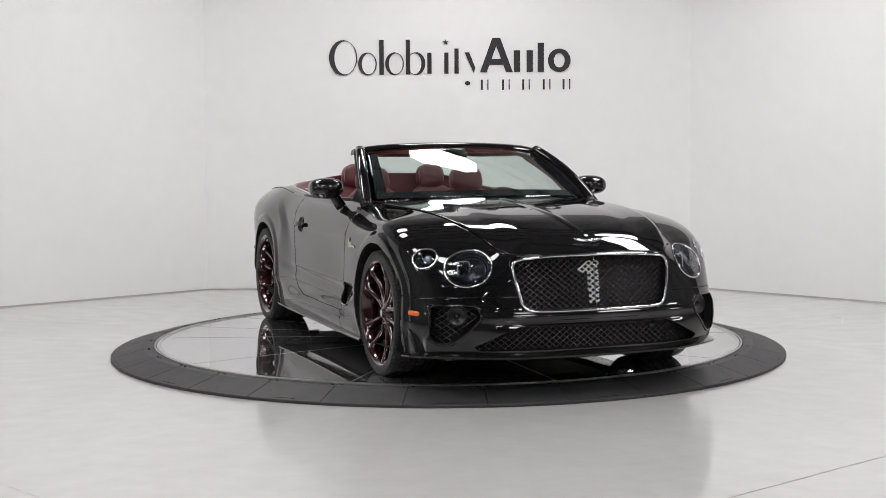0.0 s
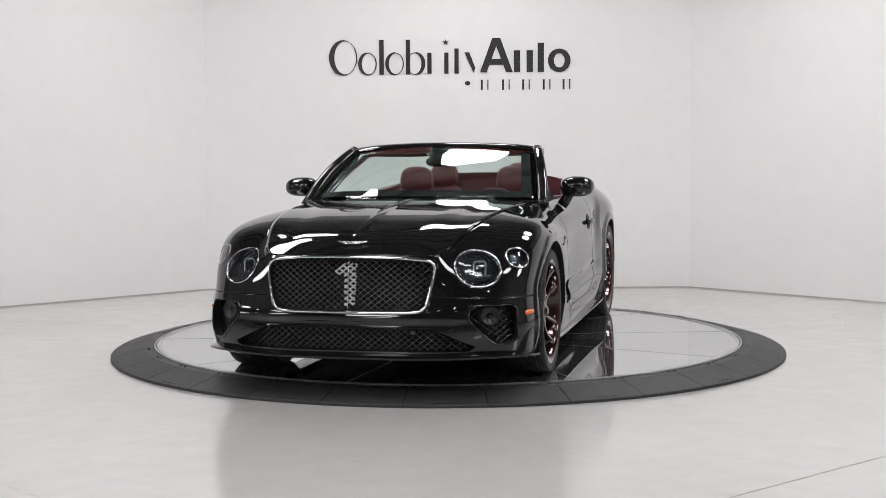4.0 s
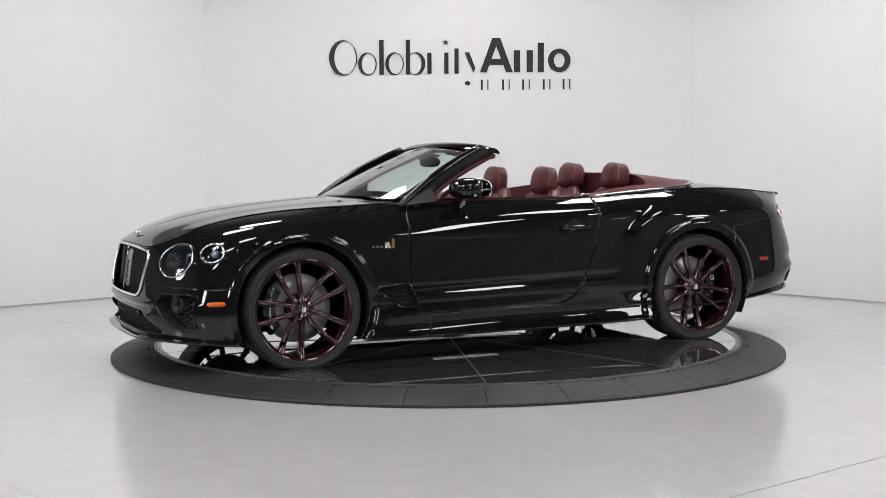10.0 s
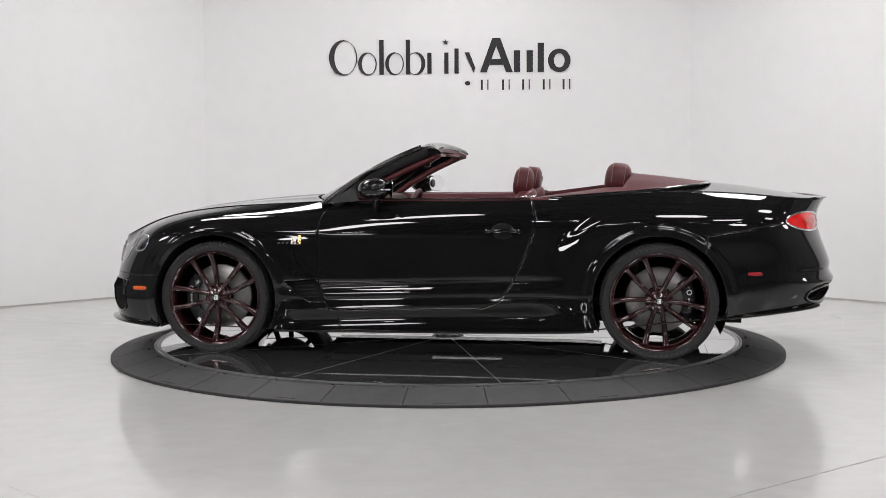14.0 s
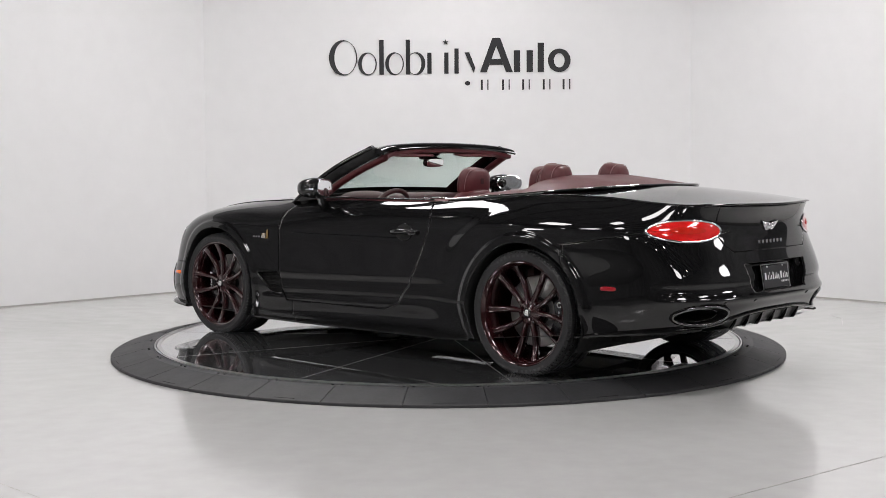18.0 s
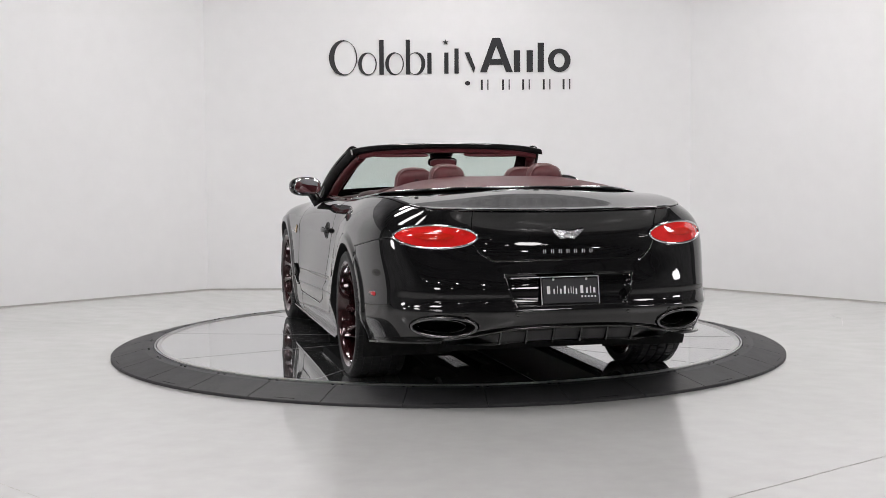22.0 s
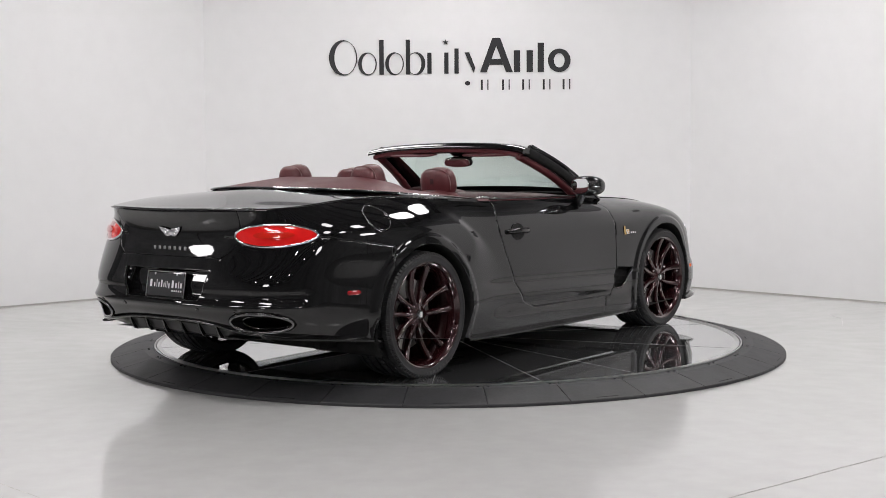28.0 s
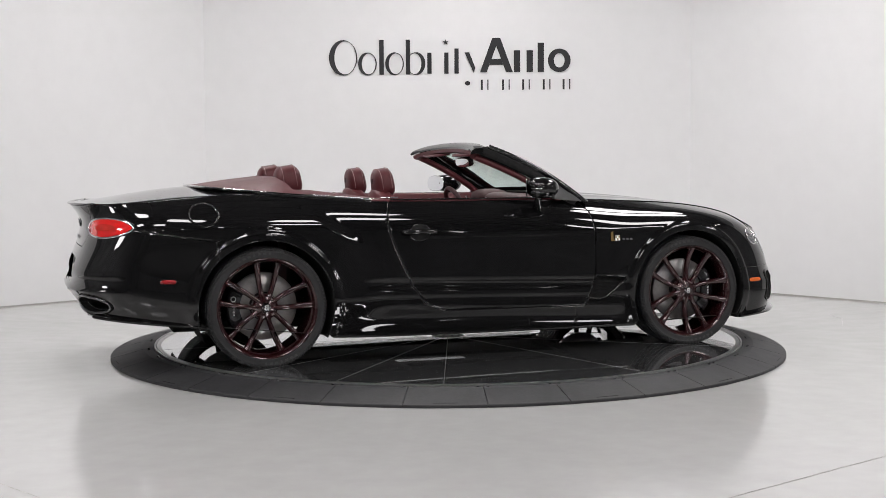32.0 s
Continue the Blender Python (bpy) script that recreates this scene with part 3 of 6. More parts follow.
def belt(nu=480, nv=104, inset=0.0):
    """The body's side skin, both halves."""
    us = np.linspace(0, U_END, nu + 1)
    cols = np.array([s(us) for s in SPL])                    # 5, nu+1, 3
    ev = natural(VS, cols.reshape(5, -1))
    S = ev(np.linspace(0, 1, nv + 1)).reshape(nv + 1, nu + 1, 3)
    P = S.reshape(-1, 3).copy()
    P[:, 1] = np.maximum(P[:, 1], 0)
    P = side_relief(P).reshape(nv + 1, nu + 1, 3)
    P[:, 0, 1] = 0
    P[:, -1, 1] = 0
    if inset:
        du = np.gradient(P, axis=1)
        dv = np.gradient(P, axis=0)
        n = np.cross(du, dv)
        n /= np.linalg.norm(n, axis=2, keepdims=True) + 1e-9
        mid = n[nv // 2, nu // 2]
        if mid[1] < 0:
            n = -n
        P = P - n * inset
        P[:, 0, 1] = 0
        P[:, -1, 1] = 0
    bm = bmesh.new()
    left = [[bm.verts.new(P[j, i]) for i in range(nu + 1)] for j in range(nv + 1)]
    right = [[left[j][i] if i in (0, nu) else bm.verts.new((P[j, i, 0], -P[j, i, 1], P[j, i, 2])) for i in range(nu + 1)] for j in range(nv + 1)]
    for j in range(nv):
        for i in range(nu):
            bm.faces.new((left[j][i], left[j + 1][i], left[j + 1][i + 1], left[j][i + 1]))
            bm.faces.new((right[j][i], right[j][i + 1], right[j + 1][i + 1], right[j + 1][i]))
    return bm


ay = lambda p: np.abs(p[:, 1])


def arch(cx, r=ARCH_R):
    return lambda p: np.where(ay(p) > 0.55, np.hypot(p[:, 0] - cx, p[:, 2] - WHEEL_Z) - r, 1.0)


def front_poly(poly, rnd=0.0, x0=1.85):
    return lambda p: np.where(p[:, 0] > x0, poly_sdf(poly, ay(p), p[:, 2]) - rnd, 1.0)


def rear_poly(poly, rnd=0.0, x0=-2.0):
    return lambda p: np.where(p[:, 0] < x0, poly_sdf(poly, ay(p), p[:, 2]) - rnd, 1.0)


def side_poly(poly, rnd=0.0, y0=0.6):
    return lambda p: np.where(ay(p) > y0, poly_sdf(poly, p[:, 0], p[:, 2]) - rnd, 1.0)


def lamp_hole(c, n, r):
    c, n = np.array(c), np.array(n) / np.linalg.norm(n)
    e1 = np.cross(n, (0, 0, 1))
    e1 /= np.linalg.norm(e1)
    e2 = np.cross(e1, n)

    def g(p):
        q = np.stack([p[:, 0], ay(p), p[:, 2]], 1) - c
        a = q @ n
        return np.where(np.abs(a) < 0.16, (np.hypot(q @ e1 / r[0], q @ e2 / r[1]) - 1) * r[1], 1.0)
    return g


BIG_C, BIG_N, BIG_R = (2.104, .664, .657), (.77, .58, .27), (.131, .110)
SML_C, SML_N, SML_R = (1.942, .850, .704), (.62, .74, .27), (.077, .061)
GRILLE = [(-1, .712), (0, .712), (.25, .708), (.458, .690), (.445, .60), (.412, .452), (.30, .446), (-1, .446)]
LOWER = [(-1, .344), (.44, .344), (.485, .332), (.665, .245), (.645, .232), (-1, .227)]
VENT = [(.662, .458), (.864, .456), (.874, .288), (.842, .262), (.785, .264), (.656, .398)]
PLATE_BAY = [(-1, .650), (.335, .650), (.315, .56), (.285, .505), (-1, .500)]
SIDE_VENT = [(.945, .462), (.752, .478), (.695, .348), (.79, .338)]
DOOR = [(.60, 1.1), (.66, .965), (.722, .90), (.735, .80), (.737, .60), (.728, .45), (.66, .290), (-.30, .300), (-.43, .345), (-.513, .463), (-.60, .66),
        (-.650, .80), (-.662, .87), (-.640, .95), (-.60, 1.1)]
TAIL_C, TAIL_A, TAIL_H = (.664, .846), .192, .0585


def tail_g(grow=0.0):
    def g(p):
        dy = (ay(p) - TAIL_C[0]) / (TAIL_A + grow)
        dz = (p[:, 2] - TAIL_C[1]) / (TAIL_H + grow)
        r = (np.abs(dy) ** 2.0 + np.abs(dz) ** (2.0 - 0.10 * np.clip(dy, 0, 1))) ** 0.5
        return np.where(p[:, 0] < -1.95, (r - 1) * (TAIL_H + grow), 1.0)
    return g


def pipe_g(grow=0.0):
    return lambda p: np.where(p[:, 0] < -2.1, (np.hypot((ay(p) - .645) / (.150 + grow), (p[:, 2] - .392) / (.052 + grow)) - 1) * .05, 1.0)


HOLES = [arch(WHEEL_X), arch(-WHEEL_X), front_poly(GRILLE, .018), front_poly(LOWER, .008), front_poly(VENT, .011), rear_poly(PLATE_BAY, .008, -2.3),
         side_poly(SIDE_VENT, .006), lamp_hole(BIG_C, BIG_N, BIG_R), lamp_hole(SML_C, SML_N, SML_R), tail_g(.004), pipe_g(.012)]

skin = belt()
whole_skin = skin.copy()          # the uncut surface, for fitting things to it
for g in HOLES:
    cut_out(skin, g)
seam(skin, side_poly(DOOR))
TRUNK = [(-1, .725), (.40, .725), (.455, .76), (.49, .81), (.50, .90), (.50, 1.2), (-1, 1.2)]
seam(skin, rear_poly(TRUNK, 0, -2.2))
seam(skin, lambda p: np.where((p[:, 0] > 1.7) & (ay(p) > .3), p[:, 2] - np.interp(p[:, 0], [1.7, 1.95, 2.25], [.500, .497, .512]), 1.0), .003)
seam(skin, lambda p: np.where((p[:, 0] < -1.7) & (p[:, 0] > -2.6) & (ay(p) > .4), p[:, 2] - np.interp(p[:, 0], [-2.3, -2.2, -1.75], [.838, .842, .770]), 1.0), .003)
seam(skin, lambda p: np.where((p[:, 0] > -2.0) & (p[:, 0] < -1.6) & (p[:, 1] < -.5), np.hypot(p[:, 0] + 1.79, (p[:, 2] - .925) * 1.25) - .085, 1.0), .0025)

inner_skin = belt(200, 32, 0.012)
for g in HOLES:
    cut_out(inner_skin, g)
part("body_liner", inner_skin, M_UNDER, car, "matte black inner liner")

# rolled inner lip of each wheel arch, from the skin's cut edge
ARCH_EDGE = {}
for cx in (WHEEL_X, -WHEEL_X):
    for s in (1, -1):
        e = [v.co.copy() for v in skin.verts if v.is_boundary and v.co.y * s > .6 and abs(math.hypot(v.co.x - cx, v.co.z - WHEEL_Z) - ARCH_R) < .004]
        ARCH_EDGE[cx, s] = sorted(e, key=lambda c: math.atan2(c.z - WHEEL_Z, c.x - cx) if c.z > 0.1 else 0)
for s in (1, -1):
    d = take(skin, lambda p: (side_poly(DOOR)(p) < 0) & (p[:, 1] * s > 0))
    door = shell(part("door", d, M_PAINT, car, "glossy black door"))
    if s > 0:
        door_l = door
    else:
        door_r = door
shell(part("boot_lid_face", take(skin, lambda p: rear_poly(TRUNK, 0, -2.2)(p) < 0), M_PAINT, car))
f_line = lambda p: np.interp(p[:, 0], [1.7, 1.95, 2.25], [.500, .497, .512])
shell(part("front_bumper", take(skin, lambda p: (p[:, 0] > 1.70) & (p[:, 2] < f_line(p))), M_PAINT, car))
r_line = lambda p: np.interp(p[:, 0], [-2.3, -2.2, -1.75], [.838, .842, .770])
shell(part("rear_bumper", take(skin, lambda p: (p[:, 0] < -1.72) & (p[:, 2] < r_line(p))), M_PAINT, car))
shell(part("fuel_flap", take(skin, lambda p: (p[:, 1] < -.5) & (np.hypot(p[:, 0] + 1.79, (p[:, 2] - .925) * 1.25) < .085)), M_PAINT, car))
for s in (1, -1):
    shell(part("front_wing", take(skin, lambda p: (p[:, 0] > .6) & (p[:, 1] * s > 0)), M_PAINT, car))
for s in (1, -1):
    shell(part("rear_quarter", take(skin, lambda p: (p[:, 0] < .6) & (p[:, 1] * s > 0)), M_PAINT, car))


# ---- bonnet and rear deck
def line_at(k, u):
    return SPL[k](u)


def bonnet():
    z_mid = natural([-2.40, -2.262, -2.20, -1.996, -1.796, -1.596, -1.396, -1.196, -.95, -.70],
                    [[.70], [.742], [.780], [.856], [.902], [.932], [.955], [.973], [.990], [.999]])
    u2, u8 = U_STATION[2], U_STATION[8]
    def fn(a, w):
        w = w * 2 - 1
        s, q = np.sign(w), abs(w)
        ua = u2 + (u8 - u2) * a
        edge = line_at(0, ua)[0]
        # the middle line runs from the grille top to the cowl
        xc = 2.262 + (0.925 - 2.262) * a ** 1.12
        zc = float(z_mid(-xc)[0, 0])
        first = line_at(0, u2 * q)[0]
        x = xc + (edge[0] - xc) * q ** 2
        yy = edge[1] * q
        z = zc + (edge[2] - zc) * q ** 2.3
        # raised middle spine and the two long creases
        z += 0.006 * math.exp(-(yy / 0.012) ** 2) * smooth01(a / .25)
        cy = 0.36 + 0.12 * a
        z += 0.006 * float(smooth01((cy - yy) / 0.14 + .5)) * float(smooth01(a / 0.15)) * float(smooth01((1 - q) / .2))
        b = float(smooth01(a / 0.10))
        p = Vector((x, yy, z)) * b + Vector(first) * (1 - b) if b < 1 else Vector((x, yy, z))
        return (p.x, s * p.y, p.z)
    return grid(fn, 70, 60)


shell(part("bonnet", bonnet(), M_PAINT, car, "glossy black bonnet with a central spine"))


def rear_deck():
    z_mid = natural([1.40, 1.72, 1.992, 2.192, 2.40, 2.52], [[1.092], [1.080], [1.055], [1.024], [.990], [.972]])
    u0, u15 = U_STATION[11] + 0.05, U_STATION[15]
    def fn(a, w):
        w = w * 2 - 1
        s, q = np.sign(w), abs(w)
        edge = line_at(0, u0 + (u15 - u0) * a)[0]
        xc = -1.70 + (-2.52 + 1.70) * a
        zc = float(z_mid(-xc)[0, 0])
        x = xc + (edge[0] - xc) * q ** 2.2
        yy = edge[1] * q
        z = zc + (edge[2] - zc) * q ** 1.9
        b = float(smooth01((1 - a) / 0.16))
        last = line_at(0, U_END - (U_END - u15) * q)[0]
        p = Vector((x, yy, z)) * b + Vector(last) * (1 - b)
        p.z += 0.012 * float(smooth01((a - 0.86) / 0.14))
        return (p.x, s * p.y, p.z)
    return grid(fn, 50, 60)


shell(part("boot_lid", rear_deck(), M_PAINT, car, "glossy black boot lid"))
LIP = []
for k in range(-16, 17):
    e = line_at(0, U_END - (U_END - U_STATION[15] + .03) * abs(k) / 16)[0]
    LIP.append((e[0] + 0.002, math.copysign(e[1], k), e[2] + 0.011 - .012 * (k / 16) ** 6))
for s in (1, -1):
    gap = [line_at(0, U_STATION[12] + .30 + (U_STATION[14] + .06 - U_STATION[12] - .30) * k / 24)[0] for k in range(25)]
    part("boot_shut_line", sided(sweep([(p[0], p[1], p[2] + .0008) for p in gap], .0028, .0024, 6), s), M_UNDER, car, "dark shut line beside the boot lid")
part("boot_spoiler", sweep(LIP, 0.020, 0.007, 10), M_PAINT, car, "slim gloss black lip spoiler")

# floor pan, sills, splitter and diffuser
part("underbody", merge(box(-.02, 0, .20, 2.0, 1.50, .06), box(0, 0, .225, 3.9, 1.26, .06)), M_UNDER, car, smooth=False)


# exhaust line and heat shields under the floor
for s in (1, -1):
    part("exhaust_pipe", sweep([(1.0, s * .16, .180), (.4, s * .18, .176), (-.3, s * .20, .176), (-.9, s * .30, .182), (-1.3, s * .34, .20), (-1.75, s * .52, .25)], .026, .026, 12), M_UNDER, car, "dark exhaust pipe")
    part("silencer", moved(pillow(.24, .13, .055, 4, 14), Matrix.Translation((-.55, s * .24, .200))), M_UNDER, car, "dark silencer")
    part("rear_silencer", moved(pillow(.20, .24, .06, 4, 14), Matrix.Translation((-1.98, s * .40, .325))), M_UNDER, car, "dark rear silencer")
part("cross_brace", box(.95, 0, .160, .10, 1.1, .02), M_UNDER, car, "black cross brace", smooth=False)
part("heat_shield", box(-.1, 0, .166, .5, .10, .006), M_PIPE, car, "crimped bright heat shield", smooth=False)


def skirt(u0, u1, z0, z1, out, n=60, mirror=True, tuck=0.10):
    """A blade following the body's foot."""
    rows = []
    us = np.linspace(u0, u1, n)
    e = line_at(4, us)
    t = np.gradient(e, axis=0)
    nrm = np.stack([t[:, 1], -t[:, 0]], 1)
    nrm /= np.linalg.norm(nrm, axis=1, keepdims=True)
    if (nrm[n // 2] * np.array([e[n // 2, 0] * .2, e[n // 2, 1]])).sum() < 0:
        nrm = -nrm
    V, F = [], []
    for i in range(n):
        a = out[0] + (out[1] - out[0]) * i / (n - 1)
        zz = e[i, 2]
        for off, z in ((-tuck, zz + z1), (0.004, zz + z1), (a, zz + z0 + .010), (a, zz + z0), (a - .012, zz + z0 - .004), (-tuck, zz + z0 + .004)):
            V.append((e[i, 0] + nrm[i, 0] * off, e[i, 1] + nrm[i, 1] * off, z))
    for i in range(n - 1):
        F += [(i * 6 + j, i * 6 + (j + 1) % 6, i * 6 + 6 + (j + 1) % 6, i * 6 + 6 + j) for j in range(6)]
    F += [tuple(range(6)), tuple(range(n * 6 - 1, n * 6 - 7, -1))]
    return V, F


fs = skirt(0.0, U_STATION[5] - .02, -.022, .006, (.045, .03), 70)
part("front_splitter", merge(fs, mirrored(fs)), M_TRIM, car, "gloss black front splitter", sharp=40)
for s in (1, -1):
    sk = skirt(U_STATION[6] + .40, U_STATION[12] - .40, -.012, .010, (.020, .035), 50)
    part("side_skirt", sk if s > 0 else mirrored(sk), M_TRIM, car, "gloss black side skirt blade", sharp=40)
rs = skirt(U_STATION[13] - .05, U_STATION[15] - .06, -.014, .008, (.014, .03), 40)
for s in (1, -1):
    part("rear_skirt", rs if s > 0 else mirrored(rs), M_TRIM, car, sharp=40)


def diffuser():
    """A satin panel under the tail that leans in towards the road."""
    def fn(a, w):
        y = (w * 2 - 1) * .60
        side = float(smooth01((abs(y) - .36) / .20))
        top = line_at(4, U_END - (U_END - U_STATION[15]) * abs(y) / .60)[0]
        return (top[0] + .004 + .055 * a + .10 * side * a, y, top[2] + .004 - (.080 - .018 * side) * a)
    return grid(fn, 8, 48)


part("diffuser", diffuser(), M_SATIN, car, "satin black rear diffuser")
part("diffuser_sole", grid(lambda a, w: (-2.425 + .45 * a, (w - .5) * 1.1, .298 - .03 * a), 4, 8), M_SATIN, car)
for y in (-.36, -.22, -.075, .075, .22, .36):
    fin = prism([(-2.474, .366), (-2.40, .31), (-2.40, .290), (-2.440, .292), (-2.458, .322)], .009, "y", y - .0045)
    part("diffuser_fin", fin, M_TRIM, car, smooth=False)
tail_lip = [line_at(4, U_STATION[14] + .10 + (U_END - U_STATION[14] - .10) * k / 30)[0] for k in range(31)]
tail_lip = [(x - .006, y, z + .002) for x, y, z in tail_lip] + [(x - .006, -y, z + .002) for x, y, z in reversed(tail_lip[:-1])]
part("tail_lip", sweep(tail_lip, .014, .009, 8), M_TRIM, car, "gloss black lower tail lip")


# arch liners and lips
for cx in (WHEEL_X, -WHEEL_X):
    for s in (1, -1):
        def liner(u, v, cx=cx, s=s):
            a = radians(-28) + u * radians(236)
            return (cx + (ARCH_R + .012) * math.cos(a), s * (.45 + v * .505), WHEEL_Z + (ARCH_R + .012) * math.sin(a))
        house = [(cx + (ARCH_R + .014) * math.cos(radians(a)), WHEEL_Z + (ARCH_R + .014) * math.sin(radians(a))) for a in range(-20, 201, 5)]
        part("wheel_house", prism(house, s * .02, "y", s * .455), M_UNDER, car, "matte black inner wheel house", smooth=False)
        part("wheel_arch_liner", grid(liner, 40, 3), M_UNDER, car, "matte black wheel arch liner")
        rim_line = ARCH_EDGE[cx, s]
        k = len(rim_line)
        V, F = [], []
        for out, grow in ((0.001, 0.0), (-.012, -.002), (-.035, .002), (-.09, .010)):
            for c in rim_line:
                d = Vector((c.x - cx, 0, c.z - WHEEL_Z)).normalized() * grow
                V.append((c.x + d.x, c.y + s * out, c.z + d.z))
        for j in range(3):
            F += [(j * k + i, j * k + i + 1, j * k + k + i + 1, j * k + k + i) for i in range(k - 1)]
        part("arch_lip", (V, F), M_UNDER, car, "matte black wheel arch lip")


def tray(u0, u1, lift):
    """A flat undertray between the two foot lines."""
    def fn(a, w):
        e = line_at(4, u0 + (u1 - u0) * a)[0]
        w = w * 2 - 1
        return (e[0], e[1] * w * .985, e[2] + lift)
    return grid(fn, 24, 12)


part("rear_undertray", tray(U_STATION[13], U_END - .05, .012), M_UNDER, car, "matte black undertray")
part("front_undertray", tray(.05, U_STATION[5], .004), M_UNDER, car, "matte black undertray")
part("rear_floor", box(-1.75, 0, .280, .9, 1.0, .02), M_UNDER, car, smooth=False)

# ---- wheels
def tyre_profile():
    h = .142
    half = [(.292, h - .02), (.300, h - .006), (.306, h - .001), (.309, h + .003), (.313, h + .002), (.326, h + .005), (.338, h + .003), (.341, h + .006), (.345, h + .004),
            (.352, h - .006), (.358, h - .022), (.3600, h - .040), (.3580, .06), (.3580, .0)]
    return [(r, -y) for r, y in half] + [(r, y) for r, y in reversed(half[:-1])]


def tyre_mesh():
    prof, n = tyre_profile(), 144
    V, F = [], []
    for i in range(n):
        a = 2 * math.pi * i / n
        for r, y in prof:
            V.append((r * math.cos(a), y, r * math.sin(a)))
    k = len(prof)
    for i in range(n):
        q = (i + 1) % n
        F += [(i * k + j, i * k + j + 1, q * k + j + 1, q * k + j) for j in range(k - 1)]
    return raw(V, F)


def tread_mesh():
    """Sipes and rib blocks round the tyre: raised blocks standing on the carcass."""
    items = []
    rows = [(-.119, .026), (-.078, .034), (-.027, .042), (.027, .042), (.078, .034), (.119, .026)]
    for ri, (y, w) in enumerate(rows):
        n = 84 if abs(y) > .1 else 64
        for i in range(n):
            a0 = 2 * math.pi * (i + .5 * (ri % 2)) / n
            da = 2 * math.pi / n * .44
            r0, r1 = .354, .3675 - (.003 if abs(y) > .1 else 0)
            V = []
            for a in (a0 - da, a0 + da):
                for yy in (y - w / 2, y + w / 2):
                    for r in (r0, r1 - (.004 if abs(yy) > .125 else 0)):
                        V.append((r * math.cos(a), yy, r * math.sin(a)))
            F = [(0, 2, 3, 1), (4, 5, 7, 6), (1, 3, 7, 5), (0, 1, 5, 4), (2, 6, 7, 3)]
            items.append((V, F))
    for sd in (1, -1):
        for i in range(96):
            a0 = 2 * math.pi * i / 96
            da = 2 * math.pi / 96 * .30
            V = [(r * math.cos(a), sd * y, r * math.sin(a)) for a in (a0 - da, a0 + da) for r, y in ((.338, .1465), (.350, .1455), (.3625, .1340), (.3625, .118), (.338, .118))]
            items.append((V, [(0, 1, 6, 5), (1, 2, 7, 6), (2, 3, 8, 7), (0, 4, 3, 2, 1), (5, 6, 7, 8, 9)]))
    return raw(*merge(*items), smooth=False)


TYRE_ME, TREAD_ME = tyre_mesh(), tread_mesh()
# raised sidewall writing, too small to read, as bars
SIDEWALL_ME = [raw(*box(.3325, .1465, 0, .014, .0030, w), smooth=False) for w in (.012, .018)]
BARREL_ME = raw(*lathe([(.298, .128), (.303, .134), (.306, .140), (.303, .143), (.296, .140), (.288, .128), (.280, .115), (.276, .06), (.272, -.05), (.280, -.13), (.300, -.138)], 96))
BARREL_ME.set_sharp_from_angle(angle=radians(50))


def spoke(sgn):
    """One tapering, curved spoke of a pair."""
    path = []
    for i in range(15):
        f = i / 14
        r = .052 + f * (.292 - .052)
        ang = sgn * radians(20.5 - 7.5 * f ** .8)
        depth = .088 + .030 * f ** 1.5 - .018 * math.sin(f * math.pi)
        path.append((r, ang, depth, .0150 + .0045 * f + (.010 * max(0, f - .88) / .12) + .005 * max(0, .15 - f) / .15, .024 - .006 * f))
    V, F = [], []
    sec = [(-1, -1), (-1, .2), (-.72, .85), (-.25, 1), (.25, 1), (.72, .85), (1, .2), (1, -1)]
    for r, ang, d, w, h in path:
        c = Vector((math.cos(ang), 0, math.sin(ang)))
        t = Vector((-math.sin(ang), 0, math.cos(ang)))
        for a, b in sec:
            V.append(c * r + t * (a * w) + Vector((0, d + b * h, 0)))
    k = len(sec)
    for i in range(len(path) - 1):
        F += [(i * k + j, i * k + (j + 1) % k, (i + 1) * k + (j + 1) % k, (i + 1) * k + j) for j in range(k)]
    return V, F


SPOKE_ME = [raw(*spoke(s)) for s in (1, -1)]
HUB_ME = raw(*lathe([(.0, .118), (.030, .118), (.036, .112), (.060, .108), (.074, .100), (.080, .080), (.080, .02)], 40))
CAP_ME = raw(*lathe([(.0, .126), (.022, .125), (.029, .121), (.031, .112)], 32))
NUT_ME = raw(*lathe([(.0, .094), (.008, .094), (.009, .100), (.0145, .101), (.0155, .088)], 14))
ROTOR_ME = raw(*lathe([(.07, .015), (.085, .020), (.205, .020), (.208, .016), (.208, -.014), (.07, -.014)], 64))
DRUM_ME = raw(*lathe([(.0, .035), (.085, .035), (.09, .015)], 32))
CAP_MARK = raw(*merge(prism([(-.014, -.016), (-.006, -.016), (-.006, .016), (-.014, .016)], .0015, "y", .1262),
                      ring_flat(.0105, (.004, .003), .0015, 16, .95, .8, "y", (0, .0065), .1262), ring_flat(.0115, (.005, .0035), .0015, 16, .95, .8, "y", (.001, -.0065), .1262)), smooth=False)
WING_MARK = raw(*merge(*[prism([(s * .016, .004 - i * .004), (s * (.028 - i * .002), .006 - i * .0045), (s * (.028 - i * .002), .004 - i * .0045), (s * .016, .002 - i * .004)], .0012, "y", .1240)
                         for s in (-1, 1) for i in range(3)]), smooth=False)


